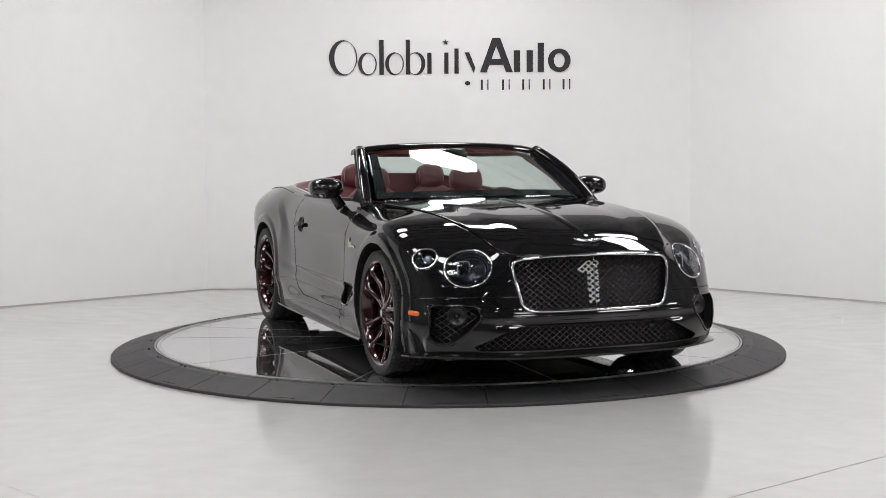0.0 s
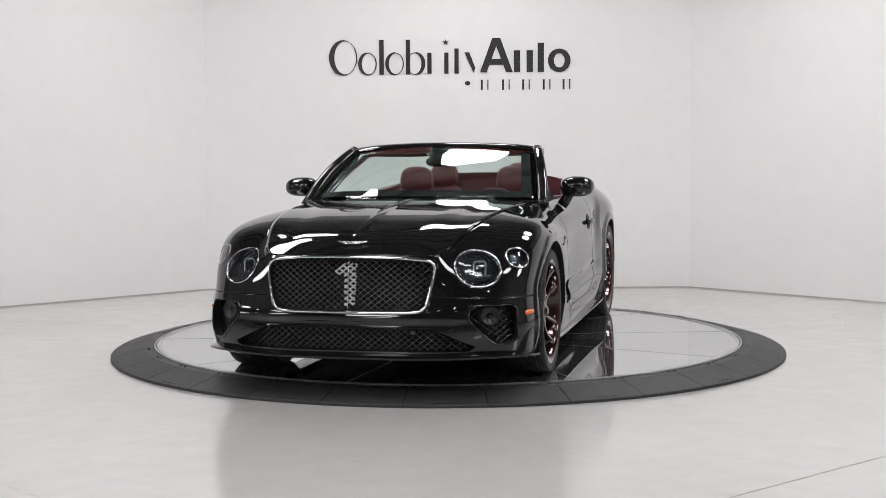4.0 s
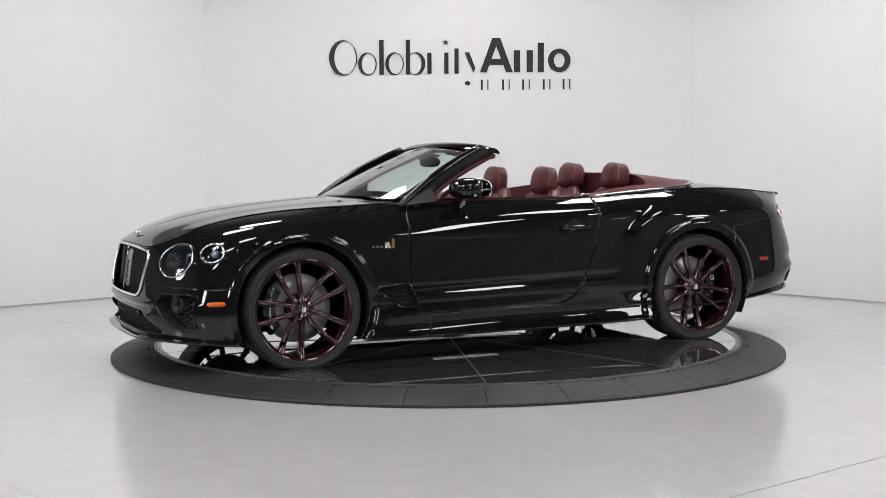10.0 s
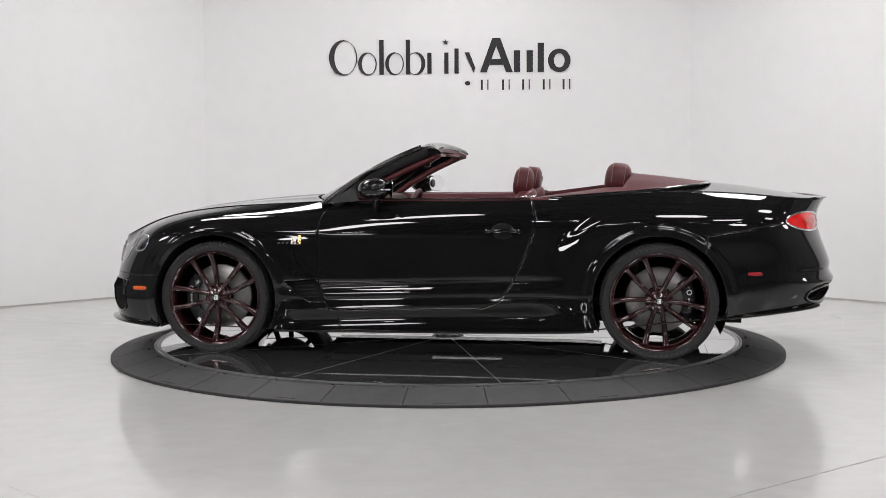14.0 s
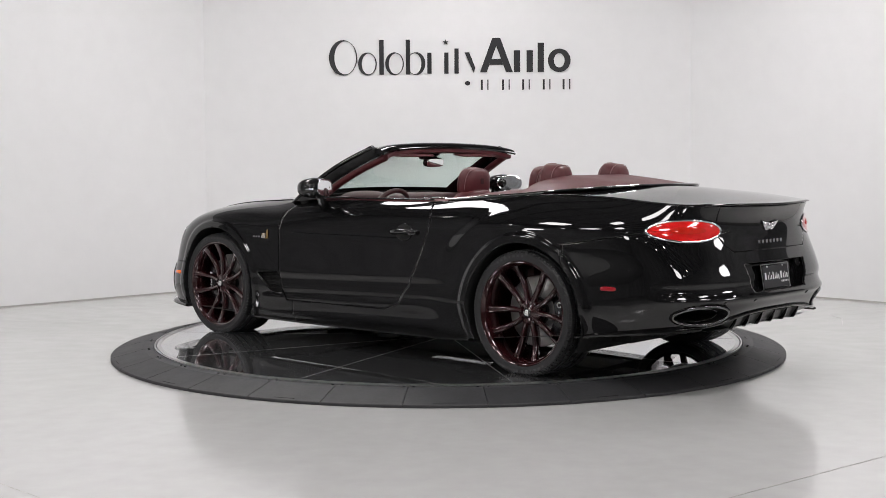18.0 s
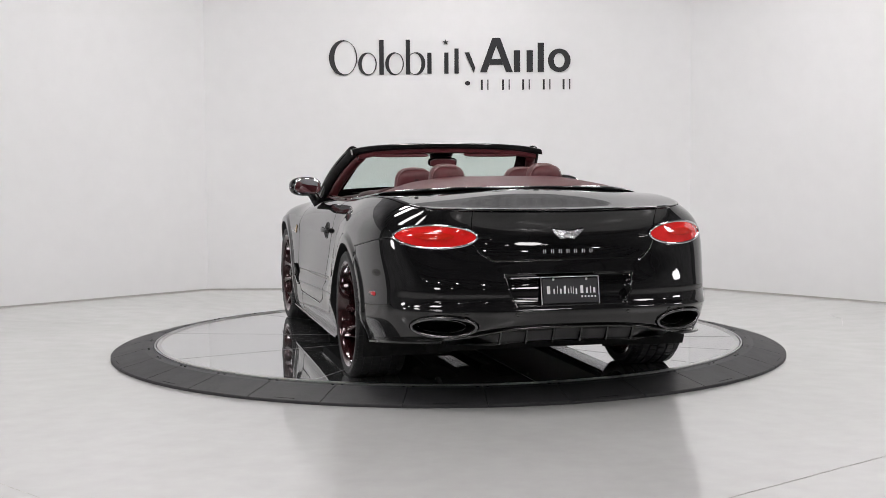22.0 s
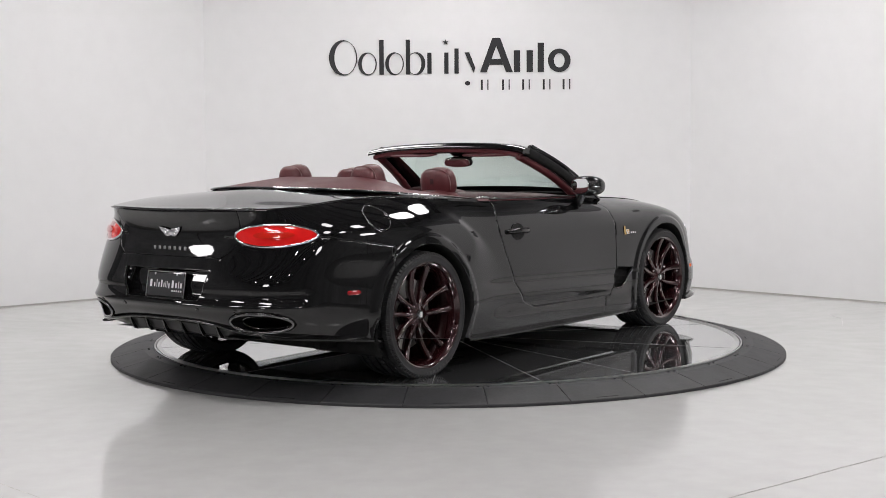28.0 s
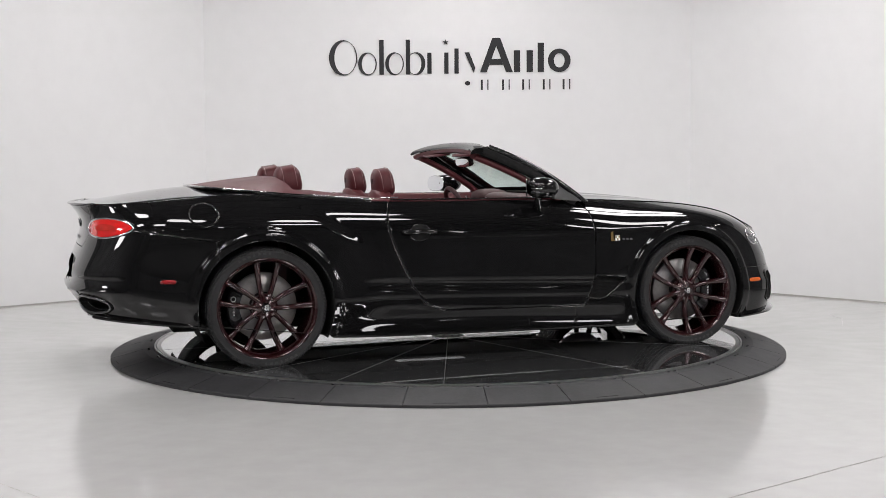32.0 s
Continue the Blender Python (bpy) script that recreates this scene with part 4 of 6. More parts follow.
def caliper_item(side):
    V, F = [], []
    n = 12
    for i in range(n + 1):
        a = radians(-42 + 84 * i / n)
        bulge = 1 if 1 < i < n - 1 else .8
        for r, y in ((.150, -.045), (.226, -.045), (.236, .0), (.226, .046 * bulge), (.195, .060 * bulge), (.150, .052 * bulge)):
            V.append((side * r * math.cos(a), y, r * math.sin(a)))
    k = 6
    for i in range(n):
        F += [(i * k + j, i * k + (j + 1) % k, (i + 1) * k + (j + 1) % k, (i + 1) * k + j) for j in range(k)]
    F += [tuple(range(k)), tuple(range((n + 1) * k - 1, n * k - 1, -1))]
    return V, F


def caliper_marks(side):
    items = [box(side * .186, .0605, z, .010, .002, .011) for z in (-.045, -.027, -.009, .009)]
    items.append(moved(ring_flat(.017, (.012, .012), .002, 20, 1, 1, "y"), Matrix.Translation((side * .188, .0585, .052))))
    return items


CALIPER_ME = {s: raw(*caliper_item(s), smooth=True) for s in (1, -1)}
for me in CALIPER_ME.values():
    me.set_sharp_from_angle(angle=radians(40))
CALMARK_ME = {s: raw(*merge(*caliper_marks(s)), smooth=False) for s in (1, -1)}


def squash(ob_mesh):
    """The tyre's foot flattened on the deck."""
    me = ob_mesh.copy()
    for v in me.vertices:
        if v.co.z < -WHEEL_Z:
            k = (-WHEEL_Z - v.co.z)
            v.co.z = -WHEEL_Z
            v.co.y *= 1 + k * 1.2
    return me


TYRE_SQ, TREAD_SQ = squash(TYRE_ME), squash(TREAD_ME)


def wheel(x, s, phase, front):
    w = thing("wheel", "", "")
    w.parent = car
    w["label"] = "dark burgundy ten-spoke alloy wheel with low-profile tyre"
    y, sink = (.822, -.006) if front else (.836, -.036)
    w.matrix_basis = Matrix.Translation((x, s * y, WHEEL_Z)) @ (Matrix.Identity(4) if s > 0 else pose(0, 0, 0, 0, 0, 180))
    fs = 1 if s > 0 else -1
    link("tyre", TYRE_SQ, M_TYRE, w, "black low-profile tyre")
    link("tread", TREAD_SQ, M_TYRE, w)
    for a0 in (60, 240):
        for k in range(7):
            mk = link("sidewall_bar", SIDEWALL_ME[1 if k % 3 else 0], M_MARKRUBBER, w)
            mk.rotation_euler = (0, -radians(a0 + k * 5.5), 0)
    link("rim", BARREL_ME, M_RIM, w, "burgundy lacquered rim")
    inner = []
    inner.append(link("hub", HUB_ME, M_RIM, w))
    inner.append(link("centre_cap", CAP_ME, M_TRIM, w, "black centre cap with silver mark"))
    inner.append(link("cap_mark", CAP_MARK, M_WHITE, w))
    inner.append(link("cap_wings", WING_MARK, M_CHROME, w))
    for i in range(5):
        for me in SPOKE_ME:
            sp = link("spoke", me, M_RIM, w)
            sp.rotation_euler = (0, -radians(phase + 72 * i), 0)
            inner.append(sp)
        nt = link("wheel_nut", NUT_ME, M_TRIM, w)
        a = radians(phase + 36 + 72 * i)
        nt.location = (.052 * math.cos(a), .006, .052 * math.sin(a))
        inner.append(nt)
    inner.append(link("brake_disc", ROTOR_ME, M_DISC, w, "grey steel brake disc"))
    inner.append(link("disc_bell", DRUM_ME, M_UNDER, w))
    side = (1 if front else -1) * fs
    inner.append(link("brake_caliper", CALIPER_ME[side], M_CALIPER, w, "black brake caliper"))
    inner.append(link("caliper_lettering", CALMARK_ME[side], M_WHITE, w))
    for ob in inner:                      # the rear wheels are dished deeper
        ob.location.y += sink
    return w


wheel(WHEEL_X, 1, 142, True)
wheel(-WHEEL_X, 1, 130, False)
wheel(WHEEL_X, -1, 181.5, True)
wheel(-WHEEL_X, -1, 165, False)


# ---- fitting things to the body's skin
from mathutils.bvhtree import BVHTree

whole_skin.normal_update()
SKIN = BVHTree.FromBMesh(whole_skin)
whole_skin.free()


def onto(o, d, lift=0.0):
    """Where a ray from o along d meets the body's skin, lifted off it."""
    d = Vector(d).normalized()
    loc, nor, _, _ = SKIN.ray_cast(Vector(o), d)
    if loc is None:
        loc, nor, _, _ = SKIN.find_nearest(Vector(o))
    if nor.dot(d) > 0:
        nor = -nor
    return loc + nor * lift, nor


def axis_frame(c, n):
    n = Vector(n).normalized()
    e1 = n.cross(Vector((0, 0, 1))).normalized()
    e2 = e1.cross(n)
    return Vector(c), n, e1, e2


def local_to(c, n):
    """Maps local x to the axis n, local z nearly upwards, at c."""
    c, n, e1, e2 = axis_frame(c, n)
    m = Matrix((n, -e1, e2)).transposed().to_4x4()
    m.translation = c
    return m


# ---- headlamps
def lamp_ring(c, n, r, w, lift):
    c, n, e1, e2 = axis_frame(c, n)
    path = []
    for k in range(48):
        a = 2 * math.pi * k / 48
        p, _ = onto(c + n * .25 + e1 * math.cos(a) * r[0] + e2 * math.sin(a) * r[1], -n, lift)
        path.append(p)
    return sweep(path, w, w * .8, 8, close=True, up=tuple(n))


def lens_dome(c, n, r, bulge):
    c, n, e1, e2 = axis_frame(c, n)
    rim = []
    for k in range(40):
        a = 2 * math.pi * k / 40
        rim.append(onto(c + n * .25 + e1 * math.cos(a) * r[0] + e2 * math.sin(a) * r[1], -n, -.003)[0])
    mid = sum(rim, Vector()) / 40
    V, F = [], []
    for j in range(9):
        q = 1 - j / 8
        for k in range(40):
            V.append(mid + (rim[k] - mid) * q + n * bulge * (1 - q * q))
    for j in range(8):
        F += [(j * 40 + k, j * 40 + (k + 1) % 40, j * 40 + 40 + (k + 1) % 40, j * 40 + 40 + k) for k in range(40)]
    return V, F


def lamp_bowl(c, n, r, depth):
    """The bowl, sunk from the lamp's rim."""
    c, n, e1, e2 = axis_frame(c, n)
    rim = [onto(c + n * .25 + e1 * math.cos(2 * math.pi * k / 40) * r[0] + e2 * math.sin(2 * math.pi * k / 40) * r[1], -n, -.002)[0] for k in range(40)]
    mid = sum(rim, Vector()) / 40
    V, F = [], []
    steps = [(1.0, 0), (.97, .018), (.90, .045), (.75, .070), (.45, .080), (0.02, .082)]
    for q, dd in steps:
        V += [mid + (p - mid) * q - n * depth * dd / .08 for p in rim]
    for j in range(len(steps) - 1):
        F += [(j * 40 + k, j * 40 + 40 + k, j * 40 + 40 + (k + 1) % 40, j * 40 + (k + 1) % 40) for k in range(40)]
    return V, F


def led_outline(w, h, t, d):
    """A rounded square light guide."""
    path = []
    for k in range(32):
        a = 2 * math.pi * k / 32
        x = w * math.copysign(abs(math.cos(a)) ** .5, math.cos(a))
        z = h * math.copysign(abs(math.sin(a)) ** .5, math.sin(a))
        path.append((d, x, z))
    return sweep(path, t, t, 6, close=True, up=(1, 0, 0))


def headlamp(s, c, n, r, big):
    base = thing("headlamp", "", "")
    base.parent = car
    base["label"] = "round crystal-cut headlamp with a chrome ring" if big else "small round inner running lamp with a chrome ring"
    m = local_to(c, n)
    put = lambda item: sided(moved(item, m), s)
    rr2 = (r[0] - .003, r[1] - .003)
    part("chrome_ring", sided(lamp_ring(c, n, rr2, .0040, .0010), s), M_CHROME, base, "bright chrome ring")
    part("bowl", sided(lamp_bowl(c, n, rr2, .075 if big else .05), s), M_LAMPBOWL, base, "smoked reflector bowl")
    # crystal facets round the bowl
    items = []
    kx, r = r[0] / r[1], r[1] * .94
    for ring, (rr, dep, cnt) in enumerate(((.90, -.034, 56), (.78, -.048, 48), (.64, -.058, 40))):
        for k in range(cnt):
            a = 2 * math.pi * (k + .5 * ring) / cnt
            ca, sa = math.cos(a), math.sin(a)
            sz = r * rr * math.pi / cnt * .86
            p = Vector((dep, r * rr * ca * kx, r * rr * sa))
            t, o = Vector((0, -sa, ca)), Vector((0, ca, sa))
            V = [p + t * sz, p + o * sz, p - t * sz, p - o * sz, p + Vector((sz * .9, 0, 0)), p - Vector((sz * .5, 0, 0))]
            items.append((V, [(0, 1, 4), (1, 2, 4), (2, 3, 4), (3, 0, 4), (1, 0, 5), (2, 1, 5), (3, 2, 5), (0, 3, 5)]))
    part("crystal_facets", put(merge(*items)), M_CRYSTAL, base, "cut crystal facets", smooth=False)
    if big:
        fw = local_to(Vector(c) - Vector((.078, 0, .006)), (.97, .22, .08))
        putf = lambda item: sided(moved(item, fw), s)
        part("light_guide", putf(led_outline(.034, .040, .0022, .012)), M_GUIDE, base, "pale square light guide")
        part("projector", putf(pillow(.022, .030, .036, 3)), M_LAMPBOWL, base)
        part("light_post", putf(box(.016, 0, 0, .004, .0035, .074)), M_GUIDE, base, smooth=False)
        part("light_bar", putf(merge(*[box(.014, 0, z, .005, .066, .0035) for z in (-.013, .013)])), M_GUIDE, base, smooth=False)
    else:
        part("projector", put(moved(pillow(.02, .026, .026, 2.2), Matrix.Translation((-.035, 0, 0)))), M_CRYSTAL, base)
    lens = part("lens", sided(lens_dome(c, n, rr2, .014 if big else .009), s), M_LENS, base, "clear lens")
    shell(lens, .003)
    lens.visible_shadow = False
    return base


for s in (1, -1):
    headlamp(s, BIG_C, BIG_N, BIG_R, True)
    headlamp(s, SML_C, SML_N, SML_R, False)


# ---- grille and intakes
def inset_poly(poly, step=.02):
    """A closed outline walked in short steps, mirrored to both sides of the middle."""
    half = [p for p in poly if p[0] >= 0]
    if half[0][0] > 0:
        half = [(0, half[0][1])] + half
    if half[-1][0] > 0:
        half = half + [(0, half[-1][1])]
    loop = half + [(-y, z) for y, z in reversed(half) if y > 0]
    out = []
    for (a, b), (c, d) in zip(loop, loop[1:] + loop[:1]):
        n = max(1, int(math.hypot(c - a, d - b) / step))
        out += [(a + (c - a) * k / n, b + (d - b) * k / n) for k in range(n)]
    for _ in range(3):
        out = [((out[i - 1][0] + 2 * out[i][0] + out[(i + 1) % len(out)][0]) / 4, (out[i - 1][1] + 2 * out[i][1] + out[(i + 1) % len(out)][1]) / 4) for i in range(len(out))]
    return out


def smooth_loop(poly, step=.012):
    out = []
    for (a, b), (c, d) in zip(poly, poly[1:] + poly[:1]):
        n = max(1, int(math.hypot(c - a, d - b) / step))
        out += [(a + (c - a) * k / n, b + (d - b) * k / n) for k in range(n)]
    for _ in range(4):
        out = [((out[i - 1][0] + 2 * out[i][0] + out[(i + 1) % len(out)][0]) / 4, (out[i - 1][1] + 2 * out[i][1] + out[(i + 1) % len(out)][1]) / 4) for i in range(len(out))]
    return out


def grown(loop, d):
    cy, cz = sum(p[0] for p in loop) / len(loop), sum(p[1] for p in loop) / len(loop)
    out = []
    for i, (y, z) in enumerate(loop):
        a, b = loop[i - 1], loop[(i + 1) % len(loop)]
        t = Vector((b[0] - a[0], b[1] - a[1])).normalized()
        nrm = Vector((t.y, -t.x))
        if nrm.dot(Vector((y - cy, z - cz))) < 0:
            nrm = -nrm
        out.append((y + nrm.x * d, z + nrm.y * d))
    return out


GX = lambda y, z: onto((2.8, y, z), (-1, 0, 0))[0].x
grille = thing("radiator_grille", "", "")
grille.parent = car
grille["label"] = "black diamond-mesh radiator grille in a chrome frame with a silver painted figure"
loop = grown(inset_poly(GRILLE), .014)
part("grille_frame", sweep([(GX(y, z) + .004, y, z) for y, z in loop], .0085, .010, 8, close=True, up=(1, 0, 0)), M_CHROME, grille, "chrome grille surround")


def lattice(sdf, depth, pitch, slope, r, lim_y, lim_z, keep=None, lift=0.0):
    """Crossing wires of a mesh, clipped to an opening; keep(y, z) picks a stretch."""
    items = []
    for sg in (1, -1):
        d = Vector((math.cos(slope), sg * math.sin(slope)))
        nrm = Vector((-d.y, d.x))
        span = lim_y * abs(nrm.x) + (lim_z[1] - lim_z[0]) / 2 * abs(nrm.y)
        zc = (lim_z[0] + lim_z[1]) / 2
        k = int(span / pitch) + 1
        for i in range(-k, k + 1):
            L = 2 * lim_y
            ts = np.arange(-L, L, .009)
            ys = nrm.x * i * pitch + d.x * ts
            zs = zc + nrm.y * i * pitch + d.y * ts
            ok = sdf(ys, zs) < 0
            if keep is not None:
                ok &= keep(ys, zs)
            run = []
            for y, z, o in list(zip(ys, zs, ok)) + [(0, 0, False)]:
                if o:
                    run.append((depth(y, z) + .0022 * sg + lift, float(y), float(z)))
                else:
                    if len(run) > 1:
                        items.append(sweep(run[::3] + ([run[-1]] if (len(run) - 1) % 3 else []), r, r, 4, cap=False, up=(1, 0, 0)))
                    run = []
    return merge(*items)


g_sdf = lambda y, z: poly_sdf(GRILLE, np.abs(y), z) - .014
plan = natural([-.6, -.45, -.25, 0, .25, .45, .6], [[2.215], [2.252], [2.278], [2.288], [2.278], [2.252], [2.215]])
g_depth = lambda y, z: float(plan(y)[0, 0]) - .030 - .14 * (z - .57)
ONE = [(-.032, .462), (.038, .462), (.038, .655), (.046, .692), (-.024, .692), (-.088, .650), (-.078, .618), (-.032, .640)]
one_in = lambda y, z: poly_sdf(ONE, y, z) < 0
part("grille_mesh", lattice(g_sdf, g_depth, .0252, radians(38), .0029, .5, (.43, .73), lambda y, z: ~one_in(y, z)), M_MESH, grille, "black diamond mesh")
part("painted_figure_1", lattice(g_sdf, g_depth, .0252, radians(38), .0046, .5, (.43, .73), one_in, .002), M_SILVER, grille, "silver painted figure 1 on the mesh")
part("centre_bar", sweep([(g_depth(0, z) + .024, 0, z) for z in (.437, .50, .57, .64, .722)], .0035, .006, 6), M_CHROME, grille, "slim chrome centre bar")
part("grille_back", grid(lambda u, v: (g_depth((u - .5) * 1.1, .4 + .36 * v) - .05, (u - .5) * 1.1, .40 + .36 * v), 10, 4), M_UNDER, grille)

low_sdf = lambda y, z: poly_sdf(LOWER, np.abs(y), z) - .004
low_depth = lambda y, z: GXL(y) - .035
plan_low = natural([-.75, -.5, -.25, 0, .25, .5, .75], [[2.17], [2.275], [2.303], [2.310], [2.303], [2.275], [2.17]])
GXL = lambda y: float(plan_low(y)[0, 0])
intake = thing("lower_intake", "", "")
intake.parent = car
intake["label"] = "wide lower air intake with black diamond mesh"
part("intake_mesh", lattice(low_sdf, low_depth, .0252, radians(38), .0029, .7, (.22, .345)), M_MESH, intake)
part("intake_back", grid(lambda u, v: (GXL((u - .5) * 1.4) - .08, (u - .5) * 1.4, .2 + .16 * v), 12, 3), M_UNDER, intake)
part("radar_sensor", moved(pillow(.012, .018, .018, 2.2), Matrix.Translation((GXL(.35) - .022, .355, .328))), M_TRIM, intake, "round black sensor")
vent_sdf = lambda y, z: poly_sdf(VENT, y, z) - .009
plan_vent = natural([.6, .7, .8, .88, .95], [[2.235], [2.195], [2.115], [2.02], [1.90]])
v_depth = lambda y, z: float(plan_vent(abs(y))[0, 0]) - .045
for s in (1, -1):
    vt = thing("corner_intake", "", "")
    vt.parent = car
    vt["label"] = "black corner air intake with mesh and round fog unit"
    part("intake_mesh", sided(lattice(vent_sdf, v_depth, .0252, radians(40), .0029, .95, (.23, .48)), s), M_MESH, vt)
    part("intake_back", sided(grid(lambda u, v: (v_depth(.6 + .32 * u, 0) - .05, .6 + .32 * u, .22 + .27 * v), 8, 3), s), M_UNDER, vt)
    m = local_to((2.132, .742, .408), (.93, .36, .05))
    vloop = grown(smooth_loop(VENT), .010)
    part("intake_trim", sided(sweep([onto((2.8, y, z), (-1, 0, 0), .001)[0] for y, z in vloop], .005, .005, 8, close=True, up=(1, 0, 0)), s), M_TRIM, vt, "gloss black intake rim")
    rim_pts = [onto((2.8, y, z), (-1, 0, 0), -.002)[0] for y, z in vloop]
    nr = len(rim_pts)
    wall_v = rim_pts + [p + Vector((-.11, -.05, 0)) for p in rim_pts]
    part("intake_wall", sided((wall_v, [(i, (i + 1) % nr, nr + (i + 1) % nr, nr + i) for i in range(nr)]), s), M_UNDER, vt, "matte black duct wall")
    part("fog_unit", sided(moved(lathe([(0, -.012), (.014, -.012), (.020, -.005), (.043, .003), (.050, .009), (.054, .006), (.054, -.05)], 36, "x"), m), s), M_SATIN, vt, "round satin black fog unit")
    part("fog_lens", sided(moved(lathe([(0, .001), (.010, -.001), (.016, -.010)], 20, "x"), m), s), M_SCREEN, vt)

# winged bonnet badge
def wings(w, h, feathers):
    """A winged mark: a round centre and fanned feathers on either side."""
    items = [pillow(h * .30, .006, h * .30, 2.0, 10)]
    for s in (1, -1):
        for i in range(feathers):
            f = i / feathers
            L = w * (1 - .62 * f ** 1.3)
            z0, z1 = h * (.42 - .86 * f), h * (.42 - .86 * (f + .9 / feathers))
            V = [(s * h * .20, -.003, z0 * .8), (s * L, -.003, z0 + h * .10), (s * L * .93, -.003, z1 + h * .06), (s * h * .20, -.003, z1 * .8)]
            V += [(a, .003, c) for a, b, c in V]
            items.append((V, [(0, 1, 2, 3), (7, 6, 5, 4), (0, 4, 5, 1), (1, 5, 6, 2), (2, 6, 7, 3), (3, 7, 4, 0)]))
    return merge(*items)


badge_pose = Matrix.Translation((2.212, 0, .797)) @ Euler((0, radians(-52), 0)).to_matrix().to_4x4() @ pose(0, 0, 0, 0, 0, 90)
part("bonnet_badge", moved(wings(.084, .028, 4), badge_pose), M_CHROME, car, "chrome winged badge")


# ---- lamps and marks on flanks and tail
def skin_patch(shape, n_r, n_a, frm, direction, lift):
    """A patch of the skin inside a closed outline, shape(rho, angle) -> ray origin."""
    V, F = [], []
    for j in range(n_r + 1):
        for k in range(n_a):
            q = j / n_r
            o = shape(q, 2 * math.pi * k / n_a)
            p, nn = onto(o, direction, lift(q))
            V.append(p)
    for j in range(n_r):
        F += [(j * n_a + k, j * n_a + n_a + k, j * n_a + n_a + (k + 1) % n_a, j * n_a + (k + 1) % n_a) for k in range(n_a)]
    return V, F


def pill(cx, cz, w, h, s=1):
    def shape(q, a):
        k = .45
        x = w * math.copysign(abs(math.cos(a)) ** k, math.cos(a)) * q
        z = h * math.copysign(abs(math.sin(a)) ** .8, math.sin(a)) * q
        return (cx + x, 1.4, cz + z)
    return shape


for s in (1, -1):
    dome = lambda q: .009 * (1 - q ** 6)
    part("front_side_marker", sided(skin_patch(pill(1.950, .413, .052, .014), 6, 28, None, (0, -1, 0), dome), s), M_AMBER, car, "amber side marker")
    part("rear_side_marker", sided(skin_patch(pill(-2.005, .533, .046, .013), 6, 28, None, (.0, -1, 0), dome), s), M_MARK_RED, car, "red side marker")


def tail_shape(f, dx=0.0):
    def shape(q, a):
        ca, sa = math.cos(a), math.sin(a)
        return (-2.9, TAIL_C[0] + dx + TAIL_A * f[0] * q * ca, TAIL_C[1] + TAIL_H * f[1] * q * math.copysign(abs(sa) ** (1.0 + .10 * max(0, ca)), sa))
    return shape


for s in (1, -1):
    t = thing("tail_lamp", "", "")
    t.parent = car
    t["label"] = "oval red tail lamp in a chrome ring"
    ring = [onto(tail_shape((1, 1))(1.0, 2 * math.pi * k / 64), (1, 0, 0), .004)[0] for k in range(64)]
    part("chrome_ring", sided(sweep(ring, .0065, .0065, 8, close=True, up=(1, 0, 0)), s), M_CHROME, t, "chrome ring")
    part("lens", sided(skin_patch(tail_shape((.975, .955)), 10, 48, None, (1, 0, 0), lambda q: .012 * (1 - q * q) + .002), s), M_RED, t, "bright red lens")
    part("inner_oval", sided(skin_patch(tail_shape((.50, .36), .01), 6, 36, None, (1, 0, 0), lambda q: .020 + .002 * (1 - q ** 4)), s), M_RED_DARK, t, "deeper red oval")
    # exhaust
    e = thing("exhaust_tip", "", "")
    e.parent = car
    e["label"] = "wide oval dark exhaust outlet"
    rim = [onto((-2.9, .645 + .150 * math.cos(2 * math.pi * k / 48), .392 + .052 * math.sin(2 * math.pi * k / 48)), (1, 0, 0), .004)[0] for k in range(48)]
    part("outlet_rim", sided(sweep(rim, .009, .006, 8, close=True, up=(1, 0, 0)), s), M_PIPE, e, "dark chrome rim")
    V = [p for p in rim] + [p + Vector((.14, 0, 0)) for p in rim] + [Vector((rim[0].x * 0 - 2.22, .645 + .9 * (p.y - .645), .392 + .9 * (p.z - .392))) for p in rim]
    F = [(k, (k + 1) % 48, 48 + (k + 1) % 48, 48 + k) for k in range(48)] + [(48 + k, 48 + (k + 1) % 48, 96 + (k + 1) % 48, 96 + k) for k in range(48)] + [tuple(range(96, 144))]
    part("pipe", sided((V, F), s), M_UNDER, e)
    inner = [Vector((p.x + .05, .645 + .72 * (p.y - .645), .392 + .70 * (p.z - .392))) for p in rim]
    part("baffle", sided(sweep(inner, .004, .004, 6, close=True, up=(1, 0, 0)), s), M_PIPE, e)

# plate bay, plate and tail marks
def bay(u, v):
    y = (u - .5) * .74
    z = .49 + .18 * v
    edge = min(1, (.5 - abs(u - .5)) / .06) * min(1, (.5 - abs(v - .5)) / .10)
    return (GR(y, z) + .052 * edge - .002 + .004, y, z)


